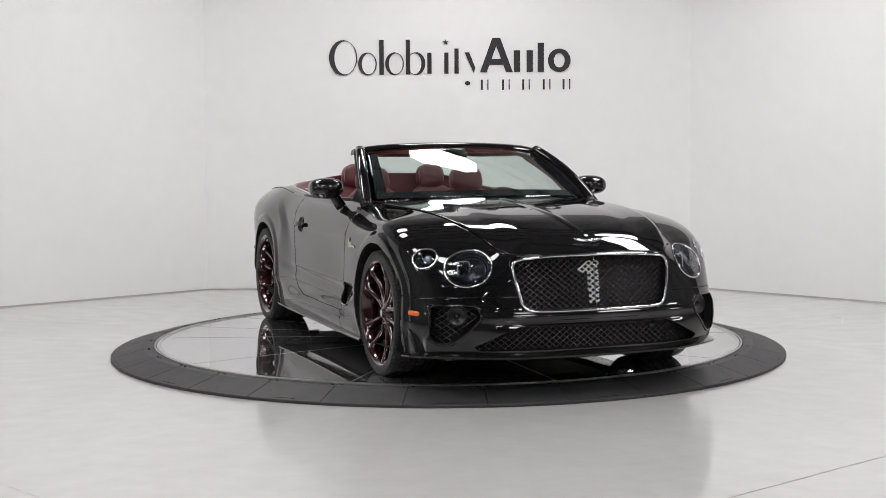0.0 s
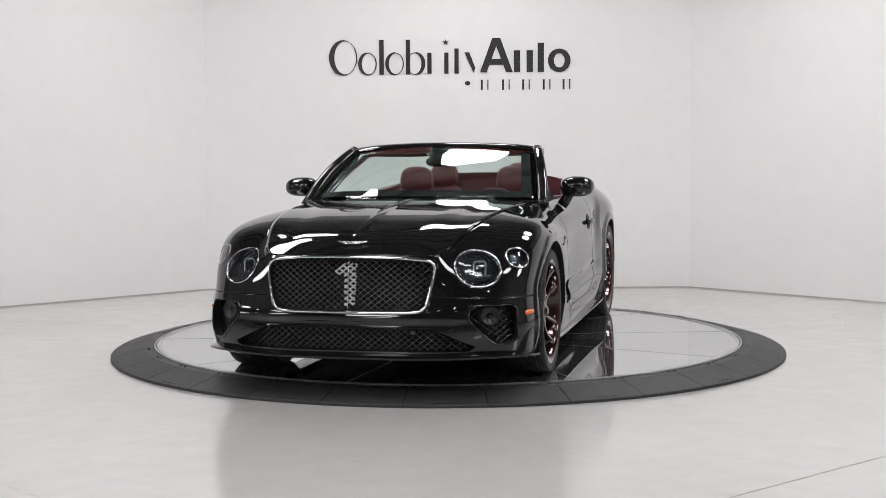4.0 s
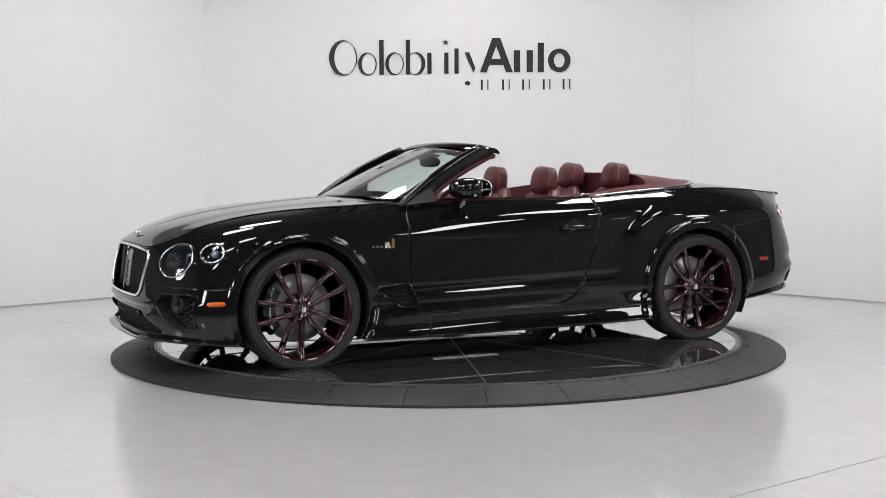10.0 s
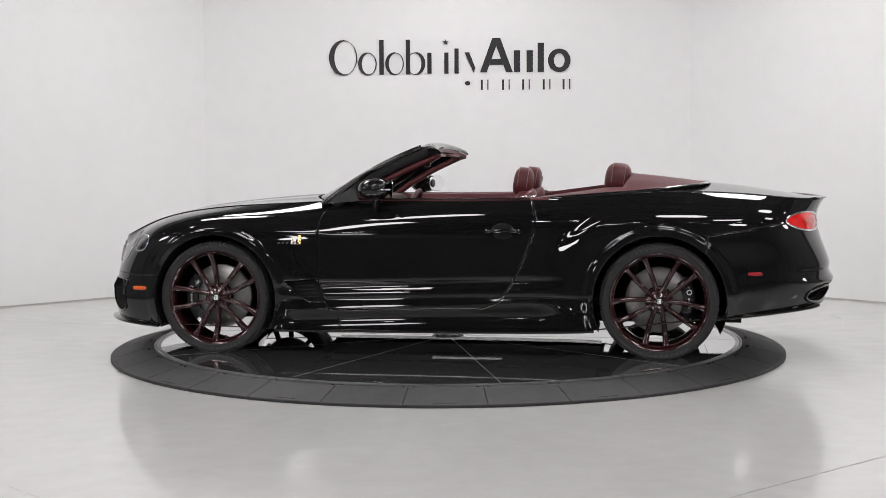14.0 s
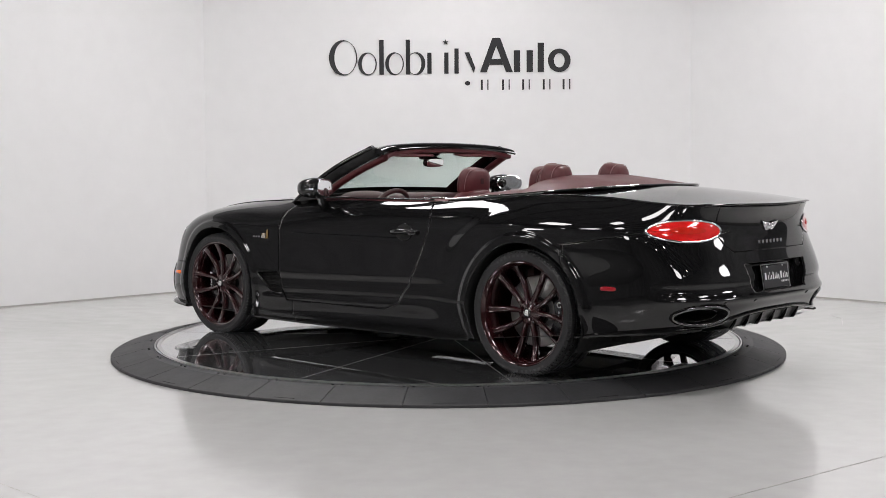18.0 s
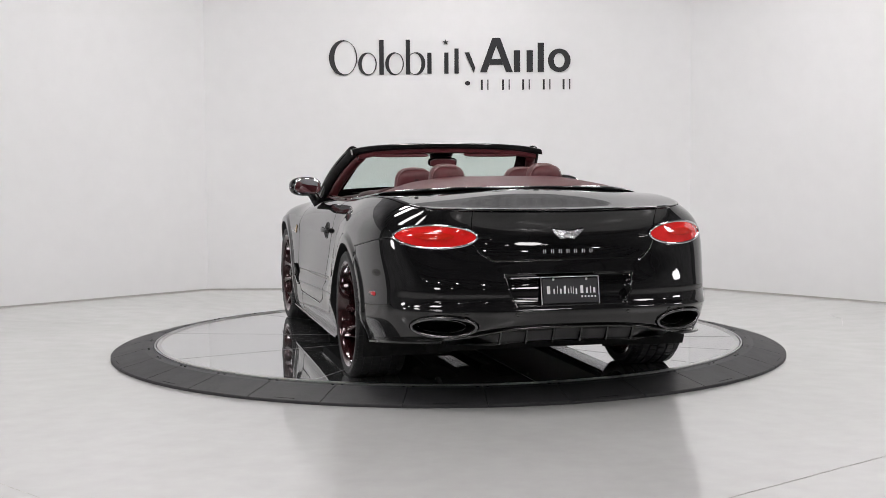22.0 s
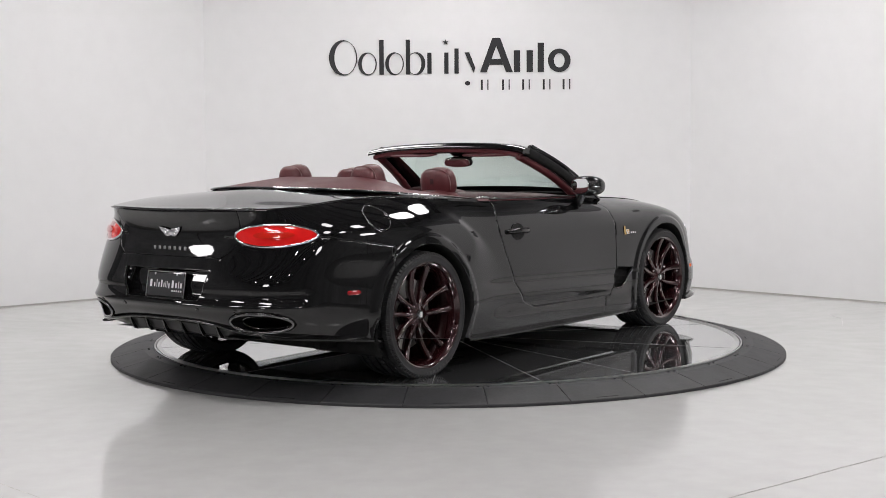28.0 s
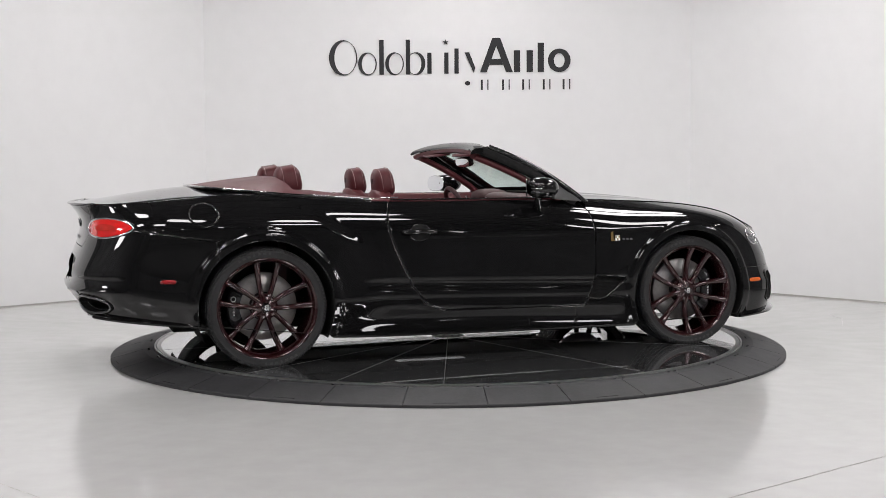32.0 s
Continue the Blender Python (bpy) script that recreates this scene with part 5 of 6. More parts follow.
GR = lambda y, z: onto((-2.9, y, z), (1, 0, 0))[0].x
part("plate_recess", grid(bay, 36, 12), M_PAINT, car, "recessed gloss black plate bay")
plate = thing("dealer_plate", "", "")
plate.parent = car
plate["label"] = "black dealer plate with white lettering bars in a black frame"
PX = lambda z: -2.484 - .16 * (.56 - z)
PM = Matrix.Translation((-2.503, 0, .562)) @ pose(0, 0, 0, -9.5, 0, -90)
pl = box_bm(0, 0, 0, .315, .010, .157)
bmesh.ops.transform(pl, matrix=PM, verts=pl.verts)
part("plate_frame", pl, M_TRIM, plate, "black plastic plate frame", bevel=.004)
for dx, dz, w, h in ((0, .076, .309, .004), (0, -.076, .309, .004), (-.1555, 0, .004, .150), (.1555, 0, .004, .150)):
    part("frame_edge", moved(box(dx, -.0062, dz, w, .003, h), PM), M_STEEL, plate, "thin bright frame edge", smooth=False)
part("plate_field", moved(box(0, -.006, .004, .295, .003, .125), PM), M_SIGN, plate, smooth=False)
for cx, w, h, dz in [(-.118, .030, .036, .004), (-.088, .014, .022, -.003), (-.070, .005, .036, .004), (-.052, .014, .022, -.003), (-.030, .018, .036, .004), (-.010, .010, .022, -.003), (.004, .005, .030, .002), (.016, .005, .032, 0), (.032, .014, .026, -.006), (.062, .028, .036, .004), (.090, .020, .024, -.002), (.110, .010, .032, .002), (.130, .020, .024, -.002)]:
    part("lettering_bar", moved(box(cx, -.0085, dz + .005, w * .55, .0015, h * 1.12), PM), M_WHITE, plate, smooth=False)
for k in range(5):
    part("small_lettering_bar", moved(box(.062 + k * .018, -.0085, -.028, .008, .0015, .010), PM), M_WHITE, plate, smooth=False)
part("slogan_bar", moved(box(0, -.0065, -.070, .16, .002, .006), PM), M_BEAM, plate, smooth=False)
for x in (-.09, .09):
    part("plate_screw", moved(lathe([(0, -.011), (.006, -.010), (.007, -.006)], 10, "y"), PM @ Matrix.Translation((x, 0, .062))), M_STEEL, plate)
TB = Matrix.Translation((GR(.03, .855) - .006, 0, .852)) @ pose(0, 0, 0, 0, 0, -90) @ pose(0, 0, 0, 10, 0, 0)
part("boot_badge", moved(wings(.086, .058, 6), TB), M_CHROME, car, "chrome winged boot badge")
for k in range(7):
    y = .126 - k * .042
    part("boot_lettering_bar", box(GR(y, .768) - .002, y + .0055, .768, .004, .0042, .019), M_SILVER, car, "small silver lettering bar", smooth=False)
    part("boot_lettering_bar", box(GR(y, .768) - .002, y - .0052, .768, .004, .0034, .019), M_SILVER, car, smooth=False)
for y in (-.55, -.30, .30, .55):
    p, nn = onto((-2.9, y, .455), (1, 0, 0), .001)
    part("parking_sensor", moved(lathe([(0, .003), (.010, .003), (.012, 0)], 16, "x"), local_to(p, nn)), M_TRIM, car)
for s in (1, -1):
    # figure badge and engine mark on the front wing
    def decal(pts, lift=.0050):
        P = [onto((.868 + (x - .865) * .95, 1.4, .706 + (z - .688) * .86), (0, -1, 0), lift)[0] for x, z in pts]
        Q = [p - Vector((0, .003, 0)) for p in P]
        n = len(P)
        return P + Q, [tuple(range(n)), tuple(range(2 * n - 1, n - 1, -1))] + [(i, (i + 1) % n, n + (i + 1) % n, n + i) for i in range(n)]
    fig = thing("wing_badge", "", "")
    fig.parent = car
    fig["label"] = "gold figure badge with a pale chequered flag"
    ox = .865
    part("figure", sided(decal([(ox - .026, .688), (ox + .004, .688), (ox + .004, .698), (ox - .008, .698), (ox - .008, .758), (ox - .020, .758), (ox - .027, .748)]), s), M_GOLD, fig, "gold figure 1", smooth=False)
    part("flag", sided(decal([(ox + .006, .690), (ox + .040, .690), (ox + .040, .728), (ox + .006, .728)]), s), M_WHITE, fig, "pale chequered flag", smooth=False)
    for a in range(3):
        for b in range(2):
            if (a + b) % 2:
                part("flag_square", sided(decal([(ox + .007 + a * .011, .692 + b * .018), (ox + .017 + a * .011, .692 + b * .018), (ox + .017 + a * .011, .708 + b * .018), (ox + .007 + a * .011, .708 + b * .018)], .0060), s), M_GOLD, fig, smooth=False)
    for k in range(3):
        part("engine_mark_bar", sided(decal([(ox + .060 + k * .028, .694), (ox + .078 + k * .028, .694), (ox + .074 + k * .028, .707), (ox + .056 + k * .028, .707)]), s), M_CHROME, fig, smooth=False)
    # side vent behind the front wheel
    sv_sdf = lambda x, z: poly_sdf(SIDE_VENT, x, z)
    sv = thing("side_vent", "", "")
    sv.parent = car
    sv["label"] = "dark wedge-shaped vent behind the front wheel"
    part("vent_back", sided(grid(lambda u, v: (.66 + .30 * u, .925, .32 + .17 * v), 6, 4), s), M_UNDER, sv)
    for k in range(5):
        z0 = .36 + .024 * k
        part("vent_slat", sided(sweep([(.735 + .01 * k, .944, z0 + .01), (.84, .944, z0 + .004), (.80 + .028 * k + .03, .942, z0 + .002)], .002, .003, 4), s), M_UNDER, sv)
    part("vent_trim", sided(sweep([onto((x, 1.4, z), (0, -1, 0), .002)[0] for x, z in [(.955, .452), (.90, .410), (.86, .380), (.80, .338), (.74, .335), (.69, .342)]], .004, .006, 6), s), M_TRIM, sv)

# ---- door furniture
for s, door in ((1, door_l), (-1, door_r)):
    hx, hz = -.455, .792
    cup = lambda q, a: (hx + .066 * q * math.cos(a), 1.4, hz - .002 + .050 * q * math.sin(a))
    part("handle_cup", sided(skin_patch(cup, 8, 30, None, (0, -1, 0), lambda q: .0045), s), M_UNDER, door, "dark handle recess")
    ring_pts = [onto((hx + .068 * math.cos(k * math.pi / 20), 1.4, hz - .002 + .052 * math.sin(k * math.pi / 20)), (0, -1, 0), .002)[0] for k in range(41)]
    part("handle_cup_rim", sided(sweep(ring_pts, .003, .003, 6), s), M_PAINT, door, "gloss black recess rim")
    py = onto((hx, 1.4, hz), (0, -1, 0))[0].y
    path = [(hx - .112 + .224 * k / 12, py + .008 + .026 * math.sin(math.pi * k / 12) ** .6, hz + .004 * math.sin(math.pi * k / 12)) for k in range(13)]
    part("door_handle", sided(sweep(path, .011, .016, 12), s), M_PAINT, door, "gloss black pull handle")
    # mirror
    mir = thing("door_mirror", "", "")
    mir.parent = car
    mir["label"] = "gloss black door mirror with a chrome waistline"
    def shape(x, y, z):
        f = min(1, max(0, (x + .108) / .216))
        k = .72 + .28 * (1 - f) ** .6
        return (x, y * k, z * k - .006 * f)
    part("housing", sided(moved(pillow(.100, .124, .074, 2.5, 16, shape), Matrix.Translation((.360, .966, 1.064)) @ pose(0, 0, 0, 0, 0, 5)), s), M_PAINT, mir, "gloss black mirror housing")
    part("mirror_glass", sided(moved(pillow(.004, .106, .060, 2.6, 12), Matrix.Translation((.2560, .956, 1.062)) @ pose(0, 0, 0, 0, 0, 20 if s > 0 else 25)), s), M_MIRROR, mir, "mirror glass")
    part("waist_strip", sided(sweep([(.235, 1.074, 1.058), (.30, 1.074, 1.056), (.38, 1.052, 1.054), (.43, 1.0, 1.052), (.445, .94, 1.052), (.435, .88, 1.054)], .004, .004, 6), s), M_CHROME, mir, "thin chrome strip")
    part("stalk", sided(sweep([(.36, .865, .935), (.36, .885, .965), (.355, .905, 1.0), (.35, .925, 1.03)], .022, .036, 12), s), M_PAINT, mir, "black mirror stalk")
    # sill roll, inner panel and armrest
    xs = np.linspace(.66, -.72, 30)
    def trim(u, v):
        x = .66 - 1.40 * u
        e = line_at(0, float(np.interp(-x, -line_at(0, U_STATION[7:12])[:, 0], U_STATION[7:12])))[0]
        pr = [(0.0, .001), (-.010, .010), (-.040, .014), (-.070, .006), (-.085, -.030), (-.080, -.12), (-.10, -.22), (-.07, -.35), (-.06, -.55)]
        k = v * (len(pr) - 1)
        i = min(int(k), len(pr) - 2)
        f = k - i
        return (x, e[1] + pr[i][0] * (1 - f) + pr[i + 1][0] * f, e[2] + pr[i][1] * (1 - f) + pr[i + 1][1] * f)
    part("door_card", sided(grid(trim, 40, 24), s), M_LEATHER, door, "burgundy leather door lining")
    part("window_strip", sided(sweep([(x, float(line_at(0, float(np.interp(-x, -line_at(0, U_STATION[7:12])[:, 0], U_STATION[7:12])))[0][1]) - .004, 0.9925 + .004 * max(0, -x)) for x in np.linspace(.60, -.62, 24)], .006, .005, 6), s), M_TRIM, door, "black window strip")
    part("grab_chrome", sided(sweep([(-.55, .765, 1.003), (-.60, .768, 1.005), (-.66, .772, 1.006)], .014, .006, 8), s), M_CHROME, door, "small chrome latch plate")

# ---- windscreen
BASE = lambda y: Vector((.915 - .255 * (abs(y) / .77) ** 2.2, y, .990 - .012 * (abs(y) / .77) ** 2))
TOP = lambda y: Vector((.165 - .05 * (abs(y) / .60) ** 2, y, 1.338 - .040 * (abs(y) / .60) ** 2))


def screen(u, v, k=.0):
    w = u * 2 - 1
    b, t = BASE(w * .755), TOP(w * .625)
    p = b.lerp(t, v)
    return p + Vector((.008, 0, .012)) * (math.sin(math.pi * v) * (1 - .3 * w * w))


ws = thing("windscreen", "", "")
ws.parent = car
ws["label"] = "raked green-tinted windscreen in a black frame"
gl = part("glass", grid(screen, 40, 16), M_GLASS, ws, "clear pale green glass")
gl.visible_shadow = False
shell(gl, .005)
# blackened border of the glass
def border(u, v):
    w = u * 2 - 1
    p = Vector(screen(u, v * .16))
    return p + Vector((-.004, 0, -.006))
part("glass_base_band", grid(border, 40, 3), M_SCREEN, ws, "black printed glass border")


def pillar(k):
    b, t = Vector((.735, .800, .952)), Vector((.105, .655, 1.322))
    p = b.lerp(t, k)
    return p + Vector((.018, .012, .026)) * math.sin(math.pi * k)


for s in (1, -1):
    part("a_pillar", sided(sweep([pillar(k / 12) for k in range(13)], .034, .022, 12, up=(.5, 0, .86)), s), M_PAINT, ws, "gloss black windscreen pillar")
    part("pillar_lining", sided(sweep([pillar(.04 + .96 * k / 12) + Vector((-.078, -.040, -.062)) for k in range(13)], .034, .022, 10, up=(.5, 0, .86)), s), M_LEATHER, ws, "burgundy pillar lining")
    part("pillar_seal", sided(sweep([pillar(.06 + .94 * k / 12) + Vector((-.044, .006, -.026)) for k in range(13)], .026, .032, 10), s), M_UNDER, ws, "black rubber seal")
    part("header_seal", sided(sweep([(.150, .655, 1.296), (.095, .652, 1.300), (.045, .648, 1.296)], .022, .030, 10), s), M_UNDER, ws, "black rubber header seal")
    tri_v = [(.72, .822, .962), (.49, .836, .982), (.520, .800, 1.062), (.555, .800, 1.056)]
    tri_w = [(x, y - .02, z) for x, y, z in tri_v]
    part("mirror_sail", sided((tri_v + tri_w, [(0, 1, 2, 3), (7, 6, 5, 4), (0, 4, 5, 1), (1, 5, 6, 2), (2, 6, 7, 3), (3, 7, 4, 0)]), s), M_SATIN, ws, "black corner triangle", smooth=False)
    sb = lambda u, v: Vector(screen(-.035 + .098 * u, .02 + .96 * v)) + Vector((-.006, 0, -.008))
    part("glass_side_band", sided(mirrored(grid(sb, 3, 16)), s), M_SCREEN, ws, "black printed glass border")


def header_path(dx, dz, w=.684):
    out = []
    for k in range(-20, 21):
        q = k / 20
        y = w * q
        c = abs(q) ** 8
        out.append((.085 + dx - .045 * q * q - .025 * c, y, 1.351 + dz - .028 * q * q - .018 * c))
    return out


def header_sweep(path, prof):
    """A closed section (x, z offsets) carried across the car."""
    k = len(prof)
    V = [(x + a, y, z + b) for x, y, z in path for a, b in prof]
    F = []
    for i in range(len(path) - 1):
        F += [(i * k + j, i * k + (j + 1) % k, (i + 1) * k + (j + 1) % k, (i + 1) * k + j) for j in range(k)]
    F += [tuple(range(k)), tuple(range(len(V) - 1, len(V) - 1 - k, -1))]
    return V, F


part("header_rail", header_sweep(header_path(0, 0), [(.085, -.016), (.070, .000), (.030, .014), (-.010, .011), (-.030, .001), (-.044, -.018), (-.041, -.029), (-.01, -.022), (.06, -.028)]), M_PAINT, ws, "gloss black header rail", sharp=50)
part("header_lining", header_sweep(header_path(0, 0, .64), [(.072, -.030), (.0, -.022), (-.036, -.030), (-.032, -.054), (.0, -.062), (.060, -.056)]), M_LEATHER, ws, "burgundy header lining", sharp=50)
for s in (1, -1):
    part("sun_visor", sided(moved(pillow(.060, .20, .010, 4, 12), Matrix.Translation((.065, .33, 1.278)) @ pose(0, 0, 0, 0, -8, 0)), s), M_LEATHER, ws, "burgundy sun visor")
rv = thing("rear_view_mirror", "", "")
rv.parent = car
rv["label"] = "black rear-view mirror under the header"
part("housing", moved(pillow(.022, .112, .036, 3, 14), Matrix.Translation((.17, .0, 1.228)) @ pose(0, 0, 0, 0, -12, 8)), M_TRIM, rv, "black mirror housing")
part("mirror_glass", moved(pillow(.003, .104, .030, 3.4, 12), Matrix.Translation((.1475, -.002, 1.223)) @ pose(0, 0, 0, 0, -12, 8)), M_MIRROR, rv, "mirror glass")
part("sensor_pod", moved(pillow(.07, .085, .028, 2.8, 12), Matrix.Translation((.20, 0, 1.288)) @ pose(0, 0, 0, 0, 28, 0)), M_TRIM, rv, "black sensor pod")
part("arm", sweep([(.18, 0, 1.24), (.195, 0, 1.28)], .014, .014, 8), M_TRIM, rv)
for s in (1, -1):
    path = [(.80 + .03 * math.cos(k), s * .05 + .0 * k, .999) for k in range(2)]
    part("wiper", sweep([(.800, s * .08 + .02, 1.003), (.765, s * .30, 1.006), (.70, s * .56, 1.004)], .007, .006, 6), M_UNDER, car, "black wiper arm")
part("cowl_panel", grid(lambda u, v: (BASE((u - .5) * 1.52).x + .045 - .09 * v, (u - .5) * 1.52, .985 - .008 * abs(u - .5) - .012 * v), 30, 3), M_UNDER, car, "matte black cowl panel")

# ---- cabin
part("cabin_floor", box(-.20, 0, .34, 1.85, 1.46, .05), M_LEATHER_DARK, car, "dark cabin carpet", smooth=False)
part("cabin_bulkhead", box(-1.28, 0, .66, .05, 1.40, .66), M_LEATHER_DARK, car, smooth=False)
part("firewall", box(.80, 0, .60, .04, 1.46, .60), M_UNDER, car, smooth=False)
dash = thing("dashboard", "", "")
dash.parent = car
dash["label"] = "dark burgundy leather dashboard with black veneer fascia"
part("dash_top", moved(pillow(.21, .735, .075, 3.2, 20), Matrix.Translation((.60, 0, .925)) @ pose(0, 0, 0, 0, 6, 0)), M_LEATHER_DARK, dash, "dark leather dash top")
part("dash_lower", moved(pillow(.10, .73, .15, 4, 16), Matrix.Translation((.50, 0, .78))), M_LEATHER, dash, "burgundy lower dash")
part("binnacle", moved(pillow(.12, .19, .060, 2.6, 16), Matrix.Translation((.49, .37, .968))), M_LEATHER_DARK, dash, "dark instrument hood")
part("instrument_screen", box(.395, .37, .925, .006, .30, .085), M_SCREEN, dash, smooth=False)
part("centre_screen", box(.392, 0, .865, .006, .29, .13), M_SCREEN, dash, smooth=False)
part("fascia", moved(pillow(.012, .70, .055, 5, 14), Matrix.Translation((.405, 0, .86))), M_VENEER, dash, "gloss black veneer fascia")
for y in (-.62, -.16, .16, .62):
    part("round_vent", moved(lathe([(0, .0), (.020, -.004), (.034, -.006), (.040, -.010), (.044, 0)], 24, "x"), Matrix.Translation((.392, y, .93))), M_CHROME, dash, "round chrome vent")
console = thing("centre_console", "", "")
console.parent = car
console["label"] = "burgundy and black centre console between the seats"
part("tunnel", moved(pillow(.62, .135, .13, 5, 16), Matrix.Translation((-.20, 0, .50))), M_LEATHER, console)
part("console_top", moved(pillow(.50, .10, .02, 5, 14), Matrix.Translation((-.10, 0, .635))), M_VENEER, console, "gloss black veneer top")
part("armrest", moved(pillow(.18, .11, .05, 4, 14), Matrix.Translation((-.42, 0, .67))), M_LEATHER, console, "burgundy leather armrest")
part("gear_lever", moved(pillow(.025, .03, .05, 2.6, 12), Matrix.Translation((.10, 0, .69))), M_TRIM, console, "black gear lever")

sw = thing("steering_wheel", "", "")
sw.parent = car
sw["label"] = "burgundy and black leather steering wheel"
SWM = Matrix.Translation((.245, .37, .865)) @ pose(0, 0, 0, 0, -24, 0)
put_sw = lambda it: moved(it, SWM)
part("rim", put_sw(sweep([(0, .185 * math.cos(2 * math.pi * k / 48), .185 * math.sin(2 * math.pi * k / 48)) for k in range(48)], .0165, .0165, 10, close=True, up=(1, 0, 0))), M_LEATHER_DARK, sw, "leather wheel rim")
part("boss", put_sw(pillow(.035, .075, .062, 2.8, 14)), M_LEATHER_DARK, sw)
for a in (0, 180, 250, 290):
    c, s_ = math.cos(radians(a)), math.sin(radians(a))
    part("wheel_spoke", put_sw(sweep([(0, .05 * c, .05 * s_), (0, .18 * c, .18 * s_)], .008, .017, 8, up=(1, 0, 0))), M_TRIM, sw)
part("column", sweep([SWM @ Vector((.02, 0, 0)), SWM @ Vector((.20, 0, -.01))], .045, .05, 12), M_TRIM, sw)


def seat(y, rear):
    st = thing("rear_seat" if rear else "front_seat", "", "")
    st.parent = car
    st["label"] = "burgundy leather rear bucket seat with pale piping" if rear else "burgundy leather front sports seat with pale piping"
    hx, hz, hw = (-1.165, 1.115, .103) if rear else (-.54, 1.092, .122)
    y0 = y
    lean = 16 if rear else 12
    bx = -1.08 if rear else -.52
    def bolster(x, yy, z):
        k = 1 - .30 * max(0, z / .30) ** 2
        return (x + .055 * (abs(yy) / .25) ** 2.5, yy * k, z)
    part("backrest", moved(pillow(.075, .25 if not rear else .24, .30, 3.2, 18, bolster), Matrix.Translation((bx, y0, .76)) @ pose(0, 0, 0, 0, -lean, 0)), M_LEATHER, st, "burgundy leather backrest")
    part("cushion", moved(pillow(.26, .25, .075, 3.4, 16), Matrix.Translation((bx + .30, y0, .50)) @ pose(0, 0, 0, 0, -6, 0)), M_LEATHER, st, "burgundy leather cushion")
    hd = .092 if rear else .070
    def crown(x, yy, z):
        t = (z / .10 + 1) / 2
        return (x * (1.0 - .12 * t), yy * (1.05 - .10 * t * t), z)
    head = part("headrest", moved(pillow(hd, hw, .098, 3.0, 18, crown), Matrix.Translation((hx, y0, hz)) @ pose(0, 0, 0, 0, -8, 0)), M_LEATHER, st, "rounded burgundy headrest")
    # piping lines over the headrest
    for off in (-.30, .30):
        path = []
        for k in range(25):
            a = math.pi * (k / 24) * 1.16 - math.pi * .08
            z = .0985 * math.copysign(abs(math.sin(a)) ** .667, math.sin(a))
            yy = (hw + .001) * math.copysign(abs(math.cos(a)) ** .667, math.cos(a)) * .985
            t = (z / .10 + 1) / 2
            path.append(Matrix.Translation((hx, y0, hz)) @ pose(0, 0, 0, 0, -8, 0) @ Vector((hd * off * 1.5, yy * (1.05 - .10 * t * t) * (.985 if abs(off) > .2 else 1), z * .985)))
        part("piping", sweep(path, .0022, .0022, 5), M_STITCH, head, "pale contrast piping")
    part("headrest_emblem", box(hx - hd - .002, y0, hz + .01, .003, .026, .036), M_LEATHER_DARK, head, smooth=False)
    return st


seat(.37, False)
seat(-.37, False)
seat(.31, True)
seat(-.31, True)

# tonneau: leather cover behind the cabin, sloping from the headrests to the deck
def u_rim(k, inset=0.0):
    """The U-shaped rim from the left flank round behind the seats to the right flank."""
    a = (k - .5) * 2
    s, q = (1 if a < 0 else -1), 1 - abs(a)
    if abs(a) > .55:
        f = (abs(a) - .55) / .45
        return Vector((-1.12 + (.46) * f, s * (.775 + .018 * f - inset), 1.028 - .036 * f))
    w = abs(a) / .55
    ang = w * math.pi / 2
    return Vector((-1.12 - .635 * math.cos(ang) ** .8 if w < 1 else -1.12, s * (.775 - inset) * math.sin(ang) ** .75, 1.083 - .055 * w ** 2))


def tonneau(u, v):
    o = u_rim(u)
    a = (u - .5) * 2
    s = 1 if a < 0 else -1
    if abs(a) > .55:
        f = (abs(a) - .55) / .45
        i = Vector((o.x + .0, s * (.63 + .08 * f), 1.062 - .060 * f))
    else:
        w = abs(a) / .55
        i = Vector((-1.20 - .06 * math.cos(w * math.pi / 2), s * .63 * math.sin(w * math.pi / 2) ** .9, 1.142 - .080 * w ** 2))
    p = o.lerp(i, v)
    p.z += .004 * math.sin(math.pi * v)
    hump = max(math.exp(-((abs(p.y) - .31) / .10) ** 2), 0) * .006 * v
    p.z += hump if abs(a) < .55 else 0
    return p


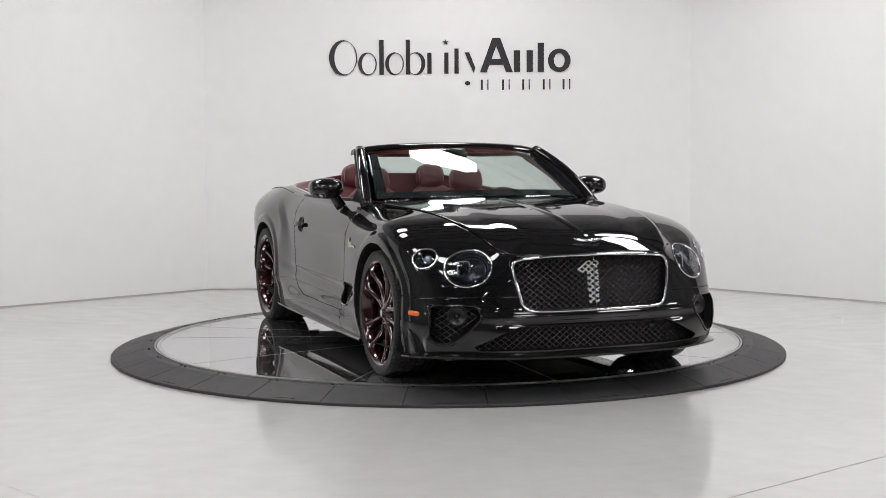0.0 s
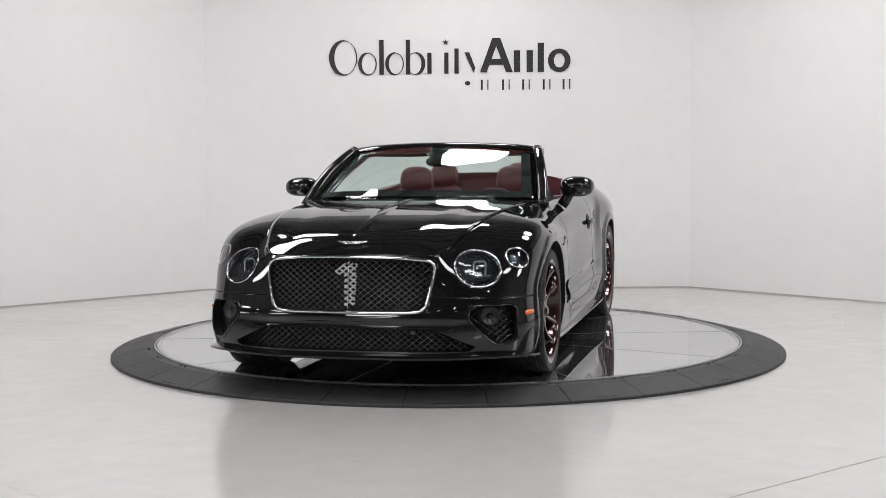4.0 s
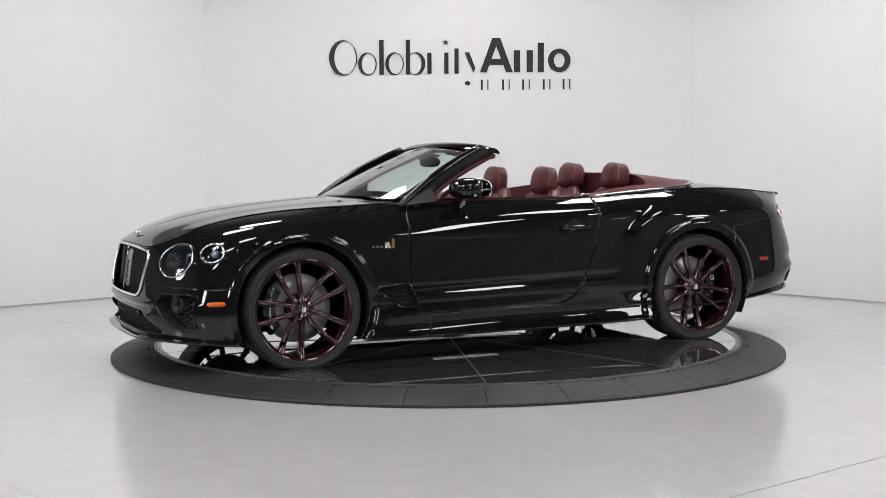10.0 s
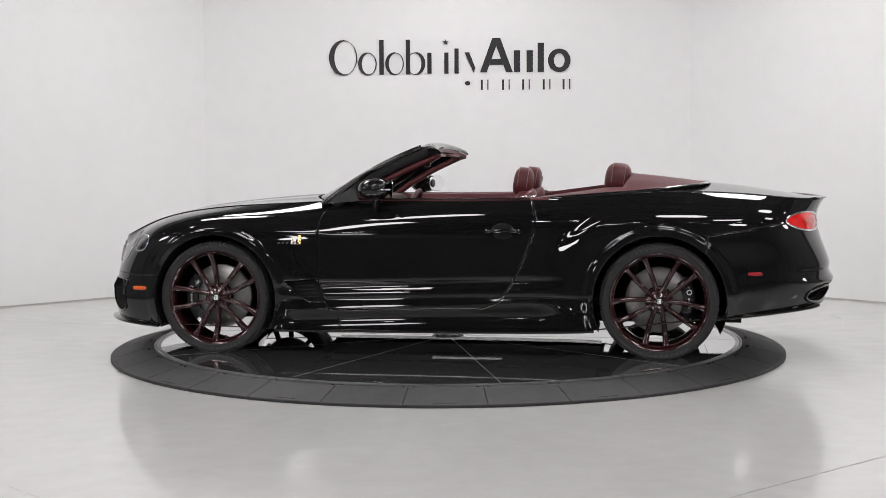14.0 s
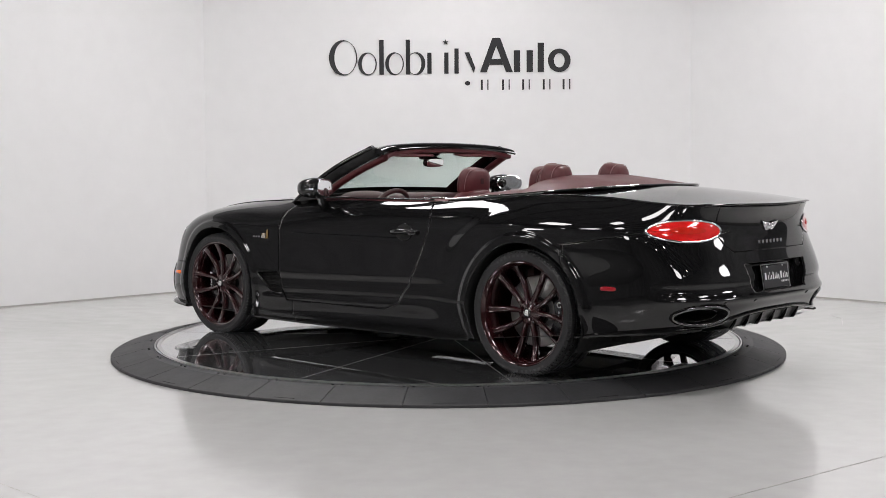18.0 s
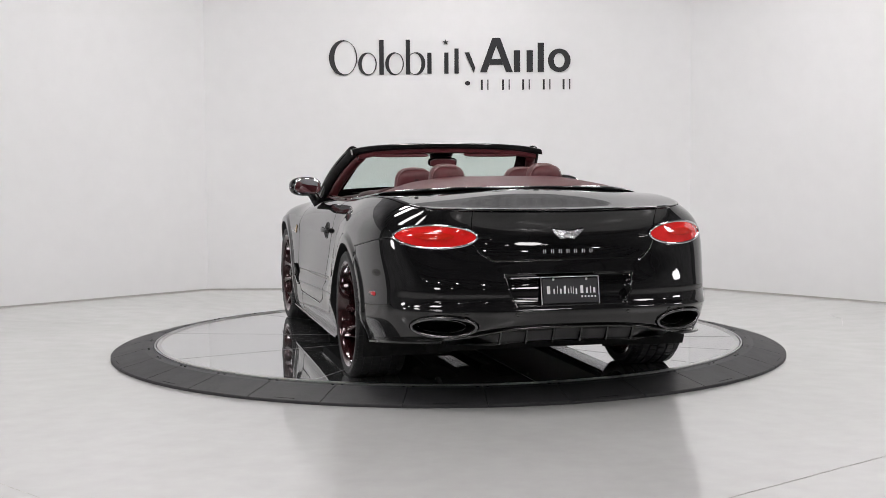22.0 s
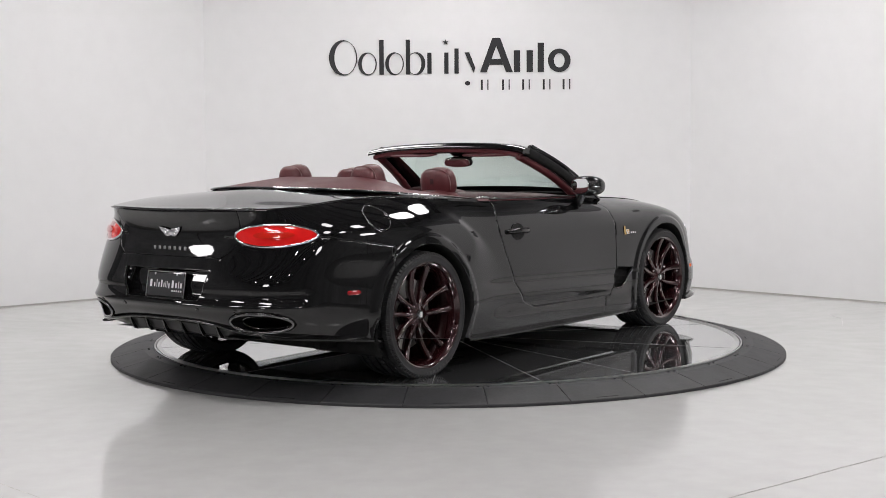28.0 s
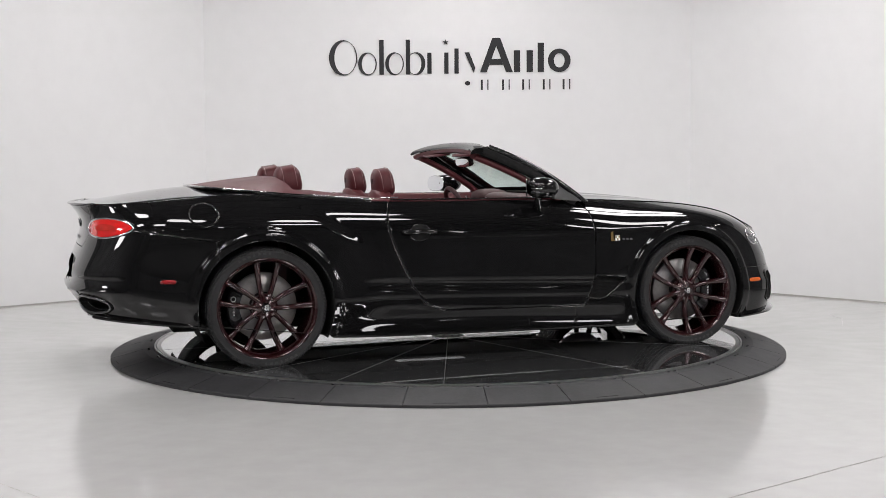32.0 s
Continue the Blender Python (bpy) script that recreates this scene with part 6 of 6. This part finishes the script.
part("tonneau_cover", grid(tonneau, 80, 14), M_LEATHER, car, "burgundy leather tonneau panel")
part("tonneau_lip", grid(lambda u, v: Vector(tonneau(u, 1.0)) + Vector((0, 0, -.30 * v)), 80, 3), M_LEATHER, car)
part("tonneau_trim", sweep([u_rim(k / 80) + Vector((-.012 if .22 < k / 80 < .78 else 0, 0, -.002)) for k in range(81)], .020, .009, 8), M_TRIM, car, "gloss black tonneau trim strip")
part("tonneau_brightwork", sweep([u_rim(k / 80) + Vector((-.024 if .22 < k / 80 < .78 else 0, (.006 if k < 40 else -.006), .004)) for k in range(81)], .0045, .004, 6), M_CHROME, car, "thin bright strip")
part("deck_apron", grid(lambda u, v: u_rim(.5 + (u - .5) * .9) + (Vector((-.10, 0, -.02)) if v > .5 else Vector((.02, 0, -.02))), 60, 1), M_UNDER, car)
# flank tops beside the rear seats
for s in (1, -1):
    def cap(u, v):
        o = u_rim(.5 - .5 + .30 * u)
        e = line_at(0, float(np.interp(-o.x, -line_at(0, U_STATION[9:14])[:, 0], U_STATION[9:14])))[0]
        p = o.lerp(Vector(e), v)
        p.z += .006 * math.sin(math.pi * v)
        return p
    part("flank_cap", sided(grid(cap, 30, 6), s), M_PAINT, car)
    part("rear_side_lining", sided(grid(lambda u, v: u_rim(.24 * u, .02 + .03 * v) + Vector((0, 0, -.22 * v)), 20, 4), s), M_LEATHER, car, "burgundy rear side lining")


# ---------------------------------------------------------------- the turning of deck and car
CAR_X, CAR_Y, RATE, T_FRONT = -0.0344, -0.0013, 8.501, 2.417
WOBBLE = [(0, .26), (1, .30), (2, .1), (3, -.1), (6, -.38), (7, -.38), (8, -.45), (9, -.5), (11, -.25), (13, .0), (15, .02), (17, .0), (19, .0), (20, .24), (21, .6), (22, .78), (23, .8),
          (24, .45), (25, -.05), (26, -.12), (28, -.1), (30, -.3), (32, -.23)]


def heading(t):
    return -90 - RATE * (t - T_FRONT) + float(np.interp(t, [w[0] for w in WOBBLE], [w[1] for w in WOBBLE]))


def motions():
    rows_car, rows_disc = [], []
    for t in range(0, 33):
        a = heading(t)
        turn = pose(0, 0, 0, 0, 0, a)
        rows_car.append((t, Matrix.Translation((0, 0, DECK)) @ turn @ Matrix.Translation((CAR_X, CAR_Y, 0))))
        rows_disc.append((t, turn))
    walk(car, rows_car)
    walk(platform, rows_disc)


motions()
